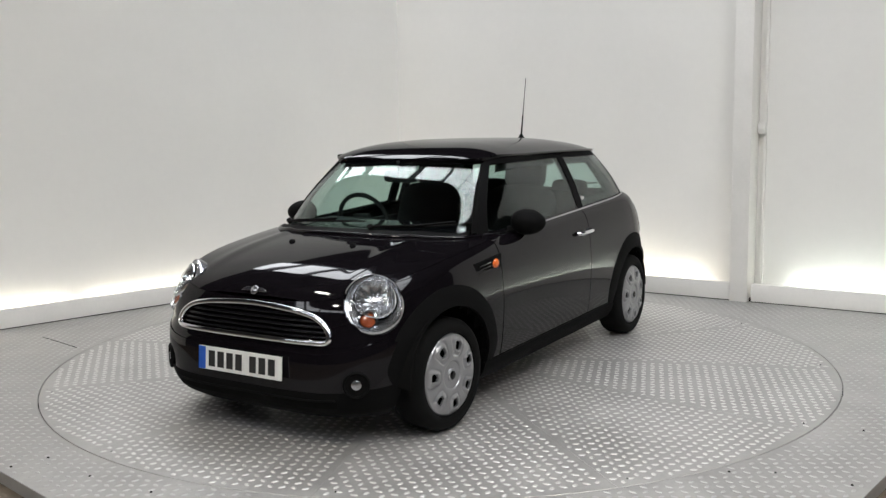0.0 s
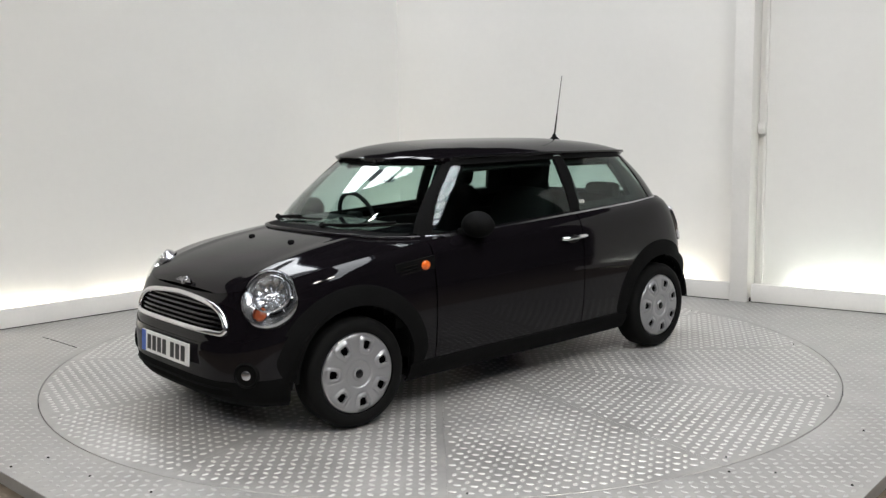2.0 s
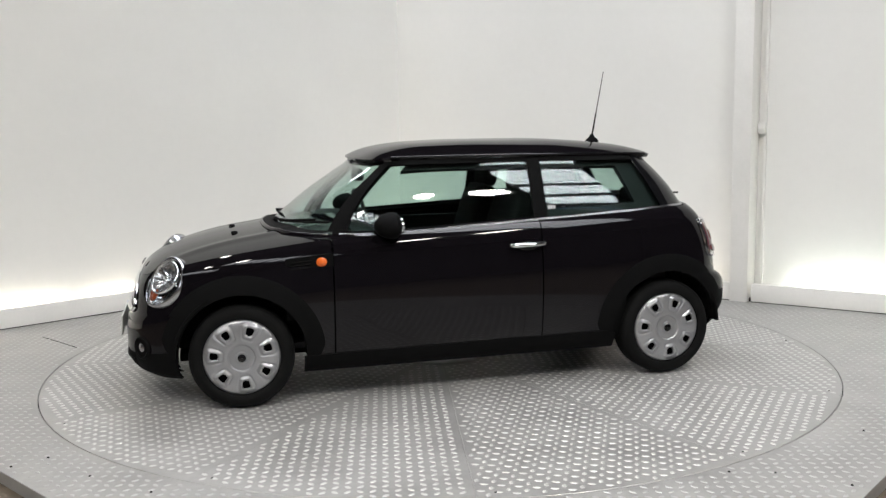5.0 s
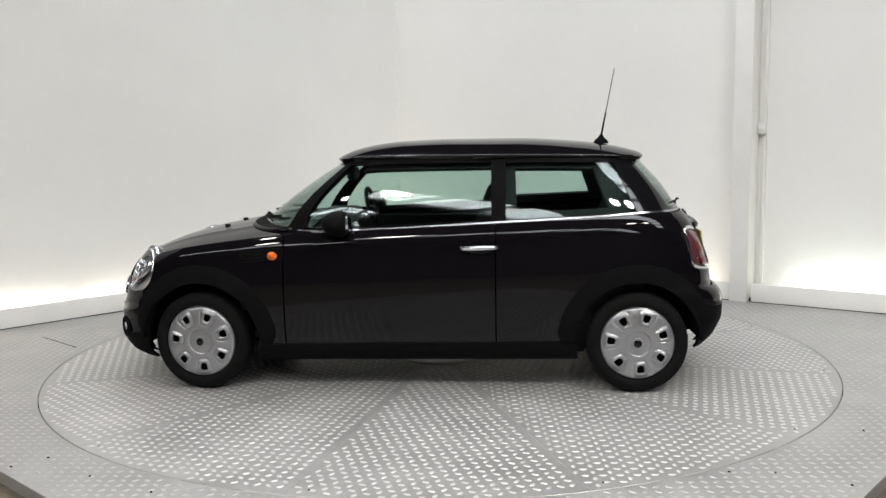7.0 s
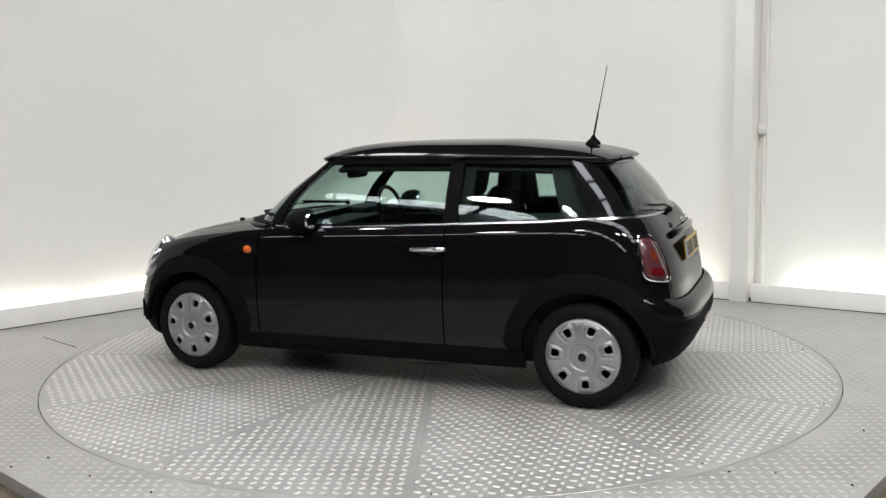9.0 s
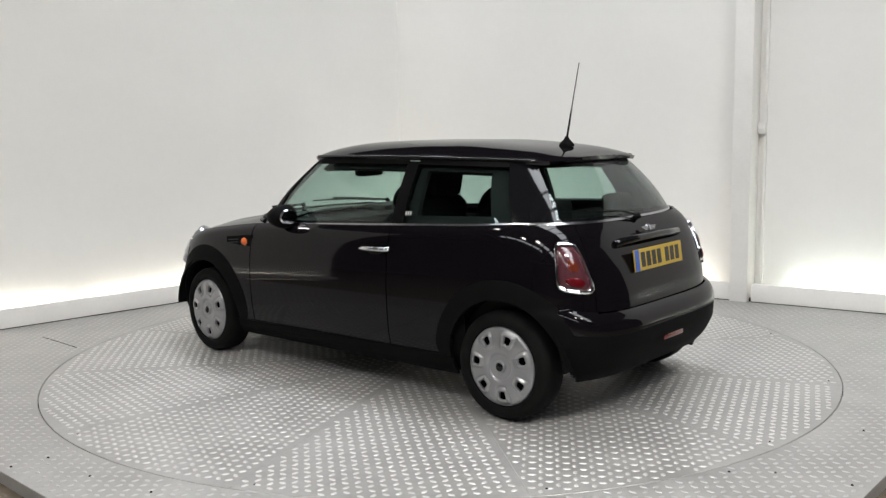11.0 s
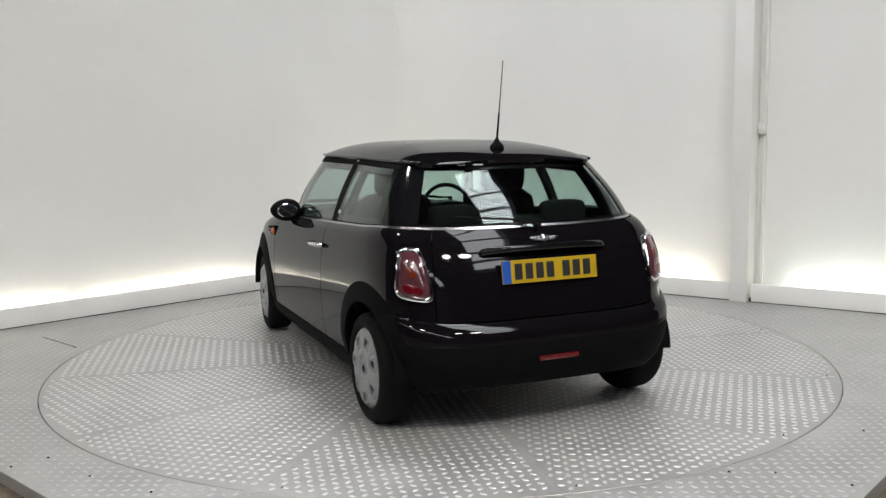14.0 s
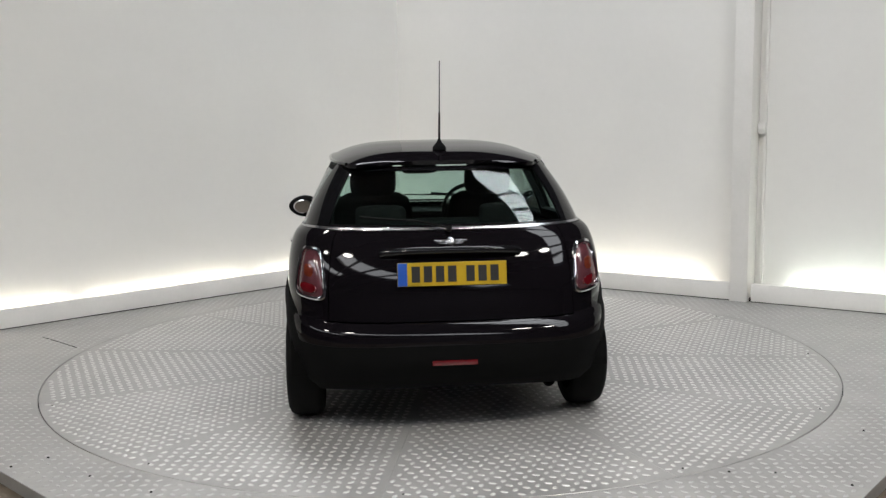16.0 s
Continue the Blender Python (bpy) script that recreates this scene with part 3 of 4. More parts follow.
def rim_of(pf):
    return lambda u, v: body(-pf(v) + 2 * pf(v) * u, v)


sheet("front_bumper", rim_of(lambda v: phi_at(1.465, v)), 0, 1, 90, 0.275, 0.605, 18, 0.014, PAINT, off=0.005, keep=lambda p: off_arch(p) and off_lamp(p), label="glossy black front bumper")
sheet("front_valance", rim_of(lambda v: phi_at(1.45, v)), 0, 1, 80, 0.0, 0.272, 14, 0.014, PLASTIC, off=0.004, keep=lambda p: off_arch(p) and (abs(p.y) < 0.74 or p.z > 0.30), label="satin black lower front bumper")
sheet("rear_bumper", lambda u, v: body(phi_at(-1.40, v) + (360 - 2 * phi_at(-1.40, v)) * u, v), 0, 1, 90, 0.345, 0.483, 10, 0.014, PAINT, off=0.004, keep=off_arch, label="glossy black rear bumper top")
sheet("rear_valance", lambda u, v: body(phi_at(-1.40, v) + (360 - 2 * phi_at(-1.40, v)) * u, v), 0, 1, 80, 0.0, 0.342, 16, 0.014, PLASTIC, off=0.003, keep=lambda p: off_arch(p) and (abs(p.y) < 0.72 or p.z > 0.34), label="satin black lower rear bumper")


def make_side(s):
    door = sheet("door", lambda u, v: flank(u, v), -0.73, 0.445, 44, 0.13, 1.0, 36, 0.012, PAINT, side=s, label="glossy black door panel")
    sheet("rear_wing", rear_corner, 0, 1, 64, 0.12, 1.0, 40, 0.01, PAINT, side=s, keep=lambda p: off_arch(p) and (p.x > -1.39 or p.z > curve(p.x, BOTTOM) + 0.475 * (curve(p.x, SHOULDER) - curve(p.x, BOTTOM))))
    sheet("sill_cladding", lambda u, v: flank(u, v), -0.90, 0.90, 40, 0.0, 0.135, 6, 0.012, PLASTIC, off=0.008, side=s, keep=off_arch, label="matt black plastic sill")
    for ax, lo, hi in ((AXLE, -6, 195), (-AXLE, -15, 160)):
        def arch(u, r, ax=ax):
            x, z = ax + r * math.cos(radians(u)), HUB_Z + r * math.sin(radians(u))
            out = (r - 0.335) / 0.105
            zz = min(max(z, curve(x, BOTTOM) + 0.01), curve(x, SHOULDER) - 0.02)
            return x, body_side(x, zz) + 0.013 - 0.010 * out ** 2 - 0.014 * max(0.0, (0.38 - z) / 0.2), max(z, curve(x, BOTTOM))
        sheet("arch_cladding", arch, lo, hi, 64, 0.337, 0.437, 8, 0.022, PLASTIC, side=s, label="matt black plastic wheel arch trim")
        verts, faces = [], []
        for i in range(33):
            a = radians(2 + 176 * i / 32)
            for y, r in ((0.50, 0.0), (0.50, 0.335), (0.775, 0.345), (0.775, 0.36), (0.49, 0.352), (0.49, 0.0)):
                verts.append((ax + r * math.cos(a), y * s, HUB_Z + r * math.sin(a)))
        for i in range(32):
            for q in range(5):
                faces.append((i * 6 + q, i * 6 + q + 1, (i + 1) * 6 + q + 1, (i + 1) * 6 + q))
        link("wheel_housing", verts, faces, GAP, car)
    # door handle in its cup
    y0 = body_side(-0.36, 0.80)
    v, f = lathe([(0.001, 0.004), (0.75, 0.004), (1.0, 0.0), (0.95, -0.006), (0.001, -0.006)], 32)
    link("handle_cup", [(-0.36 + p[0] * 0.062, (y0 + 0.001 + p[1]) * s, 0.797 + p[2] * 0.026) for p in v], f, GLOSS_BLACK, door)
    v, f = tube([(-0.262, (y0 + 0.004) * s, 0.806), (-0.275, (y0 + 0.026) * s, 0.807), (-0.31, (y0 + 0.034) * s, 0.809), (-0.36, (y0 + 0.036) * s, 0.811), (-0.41, (y0 + 0.034) * s, 0.812), (-0.447, (y0 + 0.026) * s, 0.812), (-0.46, (y0 + 0.004) * s, 0.812)], 0.0125, 12)
    link("handle", v, f, CHROME, door, "chrome door handle", smooth=40)
    # scuttle vent and side indicator
    sheet("scuttle", lambda u, v: (-u, body_side(-u, 0.775) - 0.0, 0.738 + 0.075 * v - 0.10 * (-u - 0.74)), -0.985, -0.735, 12, 0, 1, 6, 0.012, PLASTIC, off=0.006, side=s, label="black vent trim on the wing")
    for q in range(3):
        sheet("vent_slat", lambda u, v, q=q: (-u, body_side(-u, 0.775), 0.752 + 0.018 * q + 0.006 * v - 0.10 * (-u - 0.74)), -0.96, -0.85, 6, 0, 1, 1, 0.006, GLOSS_BLACK, off=0.011, side=s)
    v, f = lathe([(0.001, 0.014), (0.5, 0.012), (0.85, 0.006), (1.0, -0.004)], 24)
    yi = body_side(0.795, 0.77) + 0.006
    link("side_indicator", [(0.795 + p[0] * 0.030, (yi + p[1]) * s, 0.768 + p[2] * 0.026) for p in v], f if s > 0 else [t[::-1] for t in f], AMBER_LENS, car, "orange round side indicator", smooth=50)
    # door mirror
    bm = bmesh.new()
    bmesh.ops.create_uvsphere(bm, u_segments=28, v_segments=18, radius=1.0)
    for p in bm.verts:
        x, y, z = p.co
        back = x < 0
        p.co = Vector((0.405 + x * (0.050 if back else 0.105), s * (0.795 + y * 0.100), 0.945 + z * 0.072 * (1 - 0.12 * y)))
    if s < 0:
        bmesh.ops.reverse_faces(bm, faces=bm.faces)
    mirror = part("door_mirror", bm, PLASTIC, car, "rounded black door mirror", smooth=60)
    v, f = lathe([(0.001, 0.0), (0.9, 0.0), (1.0, 0.01), (0.95, 0.02), (0.001, 0.02)], 28, "x")
    link("mirror_glass", [(0.353 + p[0], s * (0.795 + p[1] * 0.066), 0.945 + p[2] * 0.046) for p in v], f, CHROME, mirror, "silvered mirror glass")
    v, f = tube([(0.47, 0.70 * s, 0.900), (0.46, 0.73 * s, 0.905), (0.43, 0.765 * s, 0.925)], 0.026, 10, 0.02)
    link("mirror_arm", v, f, PLASTIC, mirror, smooth=40)


both(make_side)

# tailgate
hatch = sheet("tailgate", body, 149.6, 210.4, 80, 0.492, 1.0, 36, 0.012, PAINT, label="glossy black tailgate")
# glazed cabin
A0, A1 = 56.5, 63.0


def door_pane(u, v):
    p = cabin(A1, v)[0]
    return cabin_side(p + (-0.425 - p) * u, v)


def quarter_pane(u, v):
    end = -1.225 + 0.13 * v
    return cabin_side(-0.505 + (end + 0.505) * u, v)


def rear_pillar(u, v):
    p = cabin_phi(-1.225 + 0.13 * v, v)
    return cabin(p + (132.0 - p) * u, v)


windscreen = sheet("windscreen", cabin, -A0, A0, 60, 0.02, 0.985, 16, 0.005, WINDOW, off=-0.003, label="greenish tinted windscreen")
rear_window = sheet("rear_window", cabin, 132.3, 227.7, 60, 0.03, 0.97, 14, 0.005, WINDOW, off=-0.002, label="tinted rear window")
for nm, v0, v1 in (("window_band", 0.93, 1.0), ("window_band", 0.0, 0.045)):
    sheet(nm, cabin, 132.2, 227.8, 60, v0, v1, 3, 0.007, GLOSS_BLACK, off=0.0005)
sheet("window_band", cabin, -A0, A0, 50, 0.95, 1.0, 3, 0.008, GLOSS_BLACK, off=0.0005)
both(lambda s: sheet("window_band", cabin, 54.0, A0, 6, 0.02, 0.95, 14, 0.007, PLASTIC, off=0.0006, side=s, label="matt black edge of the windscreen"))


def cabin_parts(s):
    sheet("front_pillar", mix_cabin(A0, A1), 0, 1, 8, -0.02, 1.0, 24, 0.03, PLASTIC, off=0.003, side=s)
    sheet("door_window", door_pane, 0.0, 1, 30, 0.02, 0.93, 14, 0.004, WINDOW, off=-0.004, side=s, label="tinted door window")
    sheet("quarter_window", quarter_pane, 0, 1, 26, 0.02, 0.93, 14, 0.004, WINDOW, off=-0.002, side=s, label="tinted rear side window")
    sheet("door_pillar", lambda u, v: cabin_side(-0.425 - 0.08 * u, v), 0, 1, 5, 0.0, 0.97, 16, 0.02, PLASTIC, off=0.0, side=s)
    sheet("rear_pillar", rear_pillar, 0, 1, 26, 0.0, 1.0, 18, 0.012, GLOSS_BLACK, off=0.001, side=s)
    sheet("window_seal", door_pane, 0.0, 1, 30, 0.925, 1.0, 3, 0.012, PLASTIC, off=0.001, side=s)
    sheet("window_seal", quarter_pane, 0.0, 1, 30, 0.925, 1.0, 3, 0.012, PLASTIC, off=0.0, side=s)
    sheet("window_seal", door_pane, 0.0, 1, 30, 0.0, 0.03, 2, 0.012, GLOSS_BLACK, off=0.001, side=s)


def inner_trims(s):
    """padded linings inside the side windows."""
    sheet("pillar_lining", quarter_pane, 0.81, 1.10, 10, 0.0, 1.0, 12, 0.03, INTERIOR, off=-0.035, side=s)
    sheet("pillar_lining", quarter_pane, 0.0, 0.09, 4, 0.0, 1.0, 12, 0.03, INTERIOR, off=-0.035, side=s)
    sheet("window_lining", quarter_pane, 0.05, 0.85, 16, 0.0, 0.15, 4, 0.03, INTERIOR, off=-0.035, side=s)
    sheet("roof_lining", quarter_pane, 0.0, 1.0, 16, 0.87, 1.0, 4, 0.03, INTERIOR, off=-0.035, side=s)
    sheet("roof_lining", door_pane, 0.1, 1.0, 16, 0.88, 1.0, 4, 0.03, INTERIOR, off=-0.035, side=s)


def mix_cabin(a, b):
    return lambda u, v: cabin(a + (b - a) * u, v)


both(cabin_parts)
both(inner_trims)
for s in (1, -1):
    for k in range(3):
        sheet("pillar_mark", lambda u, v, k=k: cabin_side(-0.515 - 0.016 * k - 0.008 * u, 0.13 + 0.06 * v), 0, 1, 1, 0, 1, 1, 0.001, PLATE_WHITE, off=0.0025, side=s)
sheet("belt_trim", cabin, 60, 300, 220, -0.042, -0.004, 3, 0.012, SATIN_CHROME, off=0.006, label="chrome strip round the window line")
sheet("roof", roof, 0, 0, 0, -1, 1, 40, 0.022, PAINT, off=0.0, us=[-1.310 + 1.810 * (0.5 - 0.5 * math.cos(math.pi * (0.04 + 0.96 * i / 60))) for i in range(61)], label="glossy black roof with a small rear lip")

for s in (1, -1):
    v, f = tube([roof(-1.22 + 1.58 * i / 30, s) for i in range(31)], 0.009, 10)
    link("roof_gutter", v, f, GLOSS_BLACK, car, "gloss black strip along the roof edge", smooth=60)

# cowl, wipers
sheet("cowl", lambda u, v: (cabin(u, 0.0)[0] + 0.055 - 0.075 * v, cabin(u, 0.0)[1] * (1.03 - 0.03 * v), bonnet_z(min(cabin(u, 0.0)[0], 1.1), cabin(u, 0.0)[1]) + 0.004 + 0.012 * v), -52, 52, 60, 0, 1, 4, 0.01, PLASTIC, label="black plastic panel below the windscreen")


pts = [Vector((cabin(u, 0.0)[0] + 0.058, cabin(u, 0.0)[1] * 1.03, 0)) for u in range(-60, 61, 3)]
v, f = tube([(p.x, p.y, bonnet_z(min(p.x, 1.1), p.y) + 0.003) for p in pts], 0.013, 12)
link("bonnet_edge", v, f, PAINT, car, "rounded rear edge of the bonnet", smooth=60)


def wiper(u0, u1):
    a, b = cabin(u0, 0.05), cabin(u1, 0.14)
    n = Vector((0.75, 0, 0.66)) * 0.022
    v, f = tube([Vector(a) + n, Vector(cabin((u0 + u1) / 2, 0.08)) + n * 1.2, Vector(b) + n], 0.007, 8)
    arm = link("wiper", v, f, PLASTIC, car, "black windscreen wiper", smooth=40)
    pts = [Vector(cabin(u0 + (u1 - u0) * t + 4, 0.055 + 0.075 * t)) + n * 0.55 for t in (0.05, 0.3, 0.6, 0.85, 1.1)]
    v, f = tube(pts, 0.0055, 6)
    link("wiper_blade", v, f, RUBBER, arm)
    v, f = tube([Vector(a) + n * 0.2, Vector(a) + n * 1.3], 0.016, 10)
    link("wiper_pivot", v, f, PLASTIC, arm)


wiper(6, 46)
wiper(-44, -5)
for y in (-0.2, 0.2):
    v, f = lathe([(0.001, 0.014), (0.012, 0.012), (0.016, 0.0)], 12, "z")
    link("washer_jet", [(1.22 + p[0] * 1.3, y + p[1], bonnet_z(1.22, y) + p[2]) for p in v], f, PLASTIC, car, smooth=40)

# ---- grille, lamps, plates ----


def grille_ring(lift):
    side = [GRILLE_Z + GRILLE_H * t for t in (-1.0, -0.96, -0.85, -0.7, -0.5, -0.25, 0.0, 0.25, 0.45, 0.65, 0.8, 0.92, 1.0)]
    loop = [(grille_half(z), z) for z in side]
    top = loop[-1][0]
    loop += [(top * (1 - 2 * i / 12), side[-1] + 0.012 * math.sin(math.pi * i / 12)) for i in range(1, 12)]
    loop += [(-grille_half(z), z) for z in side[::-1]]
    low = loop[0][0]
    loop += [(-low * (1 - 2 * i / 16), side[0]) for i in range(1, 16)]
    return [(nose_x(y, z) + lift, y, z) for y, z in loop]


def nose_x(y, z):
    """x of the front face at y, z."""
    v = min(max((z - 0.143) / (0.665 - 0.143), 0), 1)
    xf, xr, w = body_level(v)
    s = min(abs(y) / w, 0.999) ** (FRONT_SQUARE / 2)
    return xf * math.sqrt(1 - s * s) ** (2 / FRONT_LONG)


v, f = tube(grille_ring(0.004), 0.015, 10, closed=True)
grille = link("grille", v, f, CHROME, car, "chrome-rimmed oval grille with black bars", smooth=60)
verts, faces = [], []
for i in range(41):
    for j in range(9):
        y = -0.46 + 0.92 * i / 40
        z = GRILLE_Z - 0.072 + 0.144 * j / 8
        verts.append((nose_x(y, z) - 0.05, y, z))
for i in range(40):
    for j in range(8):
        faces.append((i * 9 + j, (i + 1) * 9 + j, (i + 1) * 9 + j + 1, i * 9 + j + 1))
link("grille_backing", verts, faces, GAP, grille)
for k in range(5):
    z = GRILLE_Z - 0.046 + 0.023 * k
    half = grille_half(z) - 0.012
    pts = [(nose_x(half * t, z) - 0.012, half * t, z) for t in [-1 + 2 * i / 24 for i in range(25)]]
    v, f = tube(pts, 0.0085, 8)
    link("grille_bar", v, f, GLOSS_BLACK, grille, smooth=50)
# lower intake: a black sheet on the bumper, the recess's shade as colour
intake = sheet("lower_intake", body, -24, 24, 40, 0.125, 0.275, 6, 0.012, GAP, off=0.0065, label="black sheet standing for the shaded lower air intake")
for k in range(1):
    v = 0.20
    pts = [Vector(body(-23.5 + 47 * i / 24, v)) + Vector((0.009, 0, 0)) for i in range(25)]
    vv, f = tube(pts, 0.005, 6)
    link("intake_bar", vv, f, PLASTIC, intake)


def winged_badge(x, z, tilt):
    v, f = lathe([(0.001, 0.010), (0.016, 0.009), (0.021, 0.005), (0.023, 0.0)], 24, "z")
    m = pose(x, 0, z, 0, tilt, 0)
    badge = link("badge", [m @ Vector(p) for p in v], f, SATIN_CHROME, car, "round chrome badge with plain wings", smooth=40)
    for s in (1, -1):
        bm = bmesh.new()
        for k in range(3):
            box(bm, -0.010 + 0.008 * k, s * (0.038 + 0.005 * k), 0.004, 0.005, 0.034 + 0.012 * k, 0.005, 0.0015, m)
        part("badge_wing", bm, SATIN_CHROME, badge)


winged_badge(1.735, 0.714, 55)
winged_badge(-1.600, 0.925, -60)


def headlamp(s):
    n = Vector((LAMP_N.x, LAMP_N.y * s, LAMP_N.z))
    e1 = Vector((0, 0, 1)).cross(n).normalized()
    e2 = n.cross(e1)
    c = Vector((LAMP_C.x, LAMP_C.y * s, LAMP_C.z))

    def disc(rows, k=48, centre=(0, 0), rx=0.143, ry=0.146):
        verts, faces = [], []
        for i in range(k):
            a = 2 * math.pi * i / k
            for r, h in rows:
                ex, ey = centre[0] + r * rx * math.cos(a), centre[1] + r * ry * math.sin(a)
                sag = -1.5 * (ex * ex) - 0.55 * ey * ey
                verts.append(c + e1 * ex + e2 * ey + n * (h + sag))
        q = len(rows)
        for i in range(k):
            j = (i + 1) % k
            for w in range(q - 1):
                faces.append((i * q + w, i * q + w + 1, j * q + w + 1, j * q + w))
        return verts, faces

    v, f = disc([(0.90, -0.03), (0.91, 0.014), (0.945, 0.022), (0.985, 0.018), (1.015, 0.002), (1.025, -0.03)])
    lamp = link("headlight", v, f, SATIN_CHROME, car, "round headlight with a chrome bezel and clear lens", smooth=50)
    v, f = disc([(0.001, -0.030), (0.3, -0.026), (0.55, -0.018), (0.80, -0.004), (0.915, 0.010)])
    link("reflector", v, f, REFLECTOR, lamp, "silvery reflector bowl", smooth=50)
    # inner lamp: fluted bowl in a bright ring, with a bulb shield
    at = (0.012 * s, 0.020)
    verts, faces, k = [], [], 84
    for i in range(k):
        a = 2 * math.pi * i / k
        for r, h in ((0.088, 0.012), (0.076, -0.008), (0.058, -0.024), (0.036, -0.034), (0.012, -0.040)):
            flute = 0.004 * math.cos(12 * a) * r / 0.088
            ex, ey = at[0] + r * math.cos(a), at[1] + r * math.sin(a)
            verts.append(c + e1 * ex + e2 * ey + n * (h + flute - 1.5 * ex * ex - 0.55 * ey * ey + 0.012))
    for i in range(k):
        j = (i + 1) % k
        for w in range(4):
            faces.append((i * 5 + w, i * 5 + w + 1, j * 5 + w + 1, j * 5 + w))
    link("main_bowl", verts, faces, REFLECTOR, lamp, "fluted silvery main lamp bowl", smooth=60)
    v, f = disc([(1.09, 0.008), (1.08, 0.024), (1.03, 0.027), (0.985, 0.022), (0.98, 0.006)], 48, at, 0.088, 0.088)
    link("inner_ring", v, f, CHROME, lamp, "bright ring round the main lamp", smooth=50)
    v, f = disc([(1.16, 0.004), (1.12, 0.010), (1.09, 0.010)], 48, at, 0.088, 0.088)
    link("dark_ring", v, f, GLOSS_BLACK, lamp, smooth=50)
    v, f = disc([(0.001, 0.008), (0.7, 0.006), (1.0, -0.004), (1.0, -0.025)], 20, at, 0.017, 0.017)
    link("bulb_shield", v, f, CHROME, lamp, smooth=50)
    v, f = disc([(0.001, 0.038), (0.3, 0.036), (0.6, 0.030), (0.91, 0.016)])
    link("lens", v, f, CLEAR, lamp, "clear glass lens", smooth=60)
    v, f = disc([(0.001, 0.016), (0.6, 0.013), (0.9, 0.008), (1.0, -0.010)], 24, (-0.024 * s, -0.078), 0.036, 0.035)
    link("indicator_lens", v, f, LAMP_AMBER, lamp, "orange indicator lens", smooth=50)
    v, f = disc([(1.0, -0.012), (1.0, 0.014), (0.86, 0.016), (0.82, -0.01)], 28, (-0.024 * s, -0.078), 0.044, 0.043)
    link("indicator_ring", v, f, CHROME, lamp, smooth=50)
    # fog lamp; its dark pocket is a flat disc with the shade coloured in
    lo, hi = 0.0, 70.0
    for _ in range(40):
        mid = (lo + hi) / 2
        if body(mid, 0.335)[1] < 0.585:
            lo = mid
        else:
            hi = mid
    p = Vector(body(lo, 0.335))
    fn = (Vector(body(lo + 0.5, 0.335)) - Vector(body(lo - 0.5, 0.335))).cross(Vector((0, 0, 1))).normalized()
    fc, fn = Vector((p.x, p.y * s, p.z)), Vector((fn.x, fn.y * s, fn.z))
    if fn.x < 0:
        fn = -fn
    g1 = Vector((0, 0, 1)).cross(fn)
    rim = [(0.064, 0.002), (0.062, 0.012), (0.056, 0.016), (0.050, 0.012), (0.048, 0.0)]
    pocket = [(0.050, 0.008), (0.030, 0.0075), (0.001, 0.0075)]
    glass_rows = [(0.024, 0.006), (0.023, 0.011), (0.016, 0.014), (0.001, 0.015)]
    fog = None
    for nm, rr, mat, lab in (("fog_lamp", rim, PLASTIC, "round fog lamp in a black rim"), ("fog_pocket", pocket, GAP, ""), ("fog_lens", glass_rows, SATIN_CHROME, "round fog lamp glass")):
        verts, faces = [], []
        for i in range(28):
            a = 2 * math.pi * i / 28
            for r, h in rr:
                verts.append(fc + g1 * (r * math.cos(a)) + Vector((0, 0, 1)) * (r * math.sin(a)) + fn * h)
        q = len(rr)
        for i in range(28):
            j = (i + 1) % 28
            for w in range(q - 1):
                faces.append((i * q + w, i * q + w + 1, j * q + w + 1, j * q + w))
        ob = link(nm, verts, faces, mat, fog or car, lab, smooth=50)
        fog = fog or ob


both(headlamp)


def tail_x(y, z):
    """x of the rear face at y, z."""
    zs = 0.93
    v = min(max((z - 0.25) / (zs - 0.25), 0), 1)
    xf, xr, w = body_level(v)
    s = min(abs(y) / w, 0.9995) ** 2.1
    return xr * math.sqrt(1 - s * s) ** (2 / 11.0)


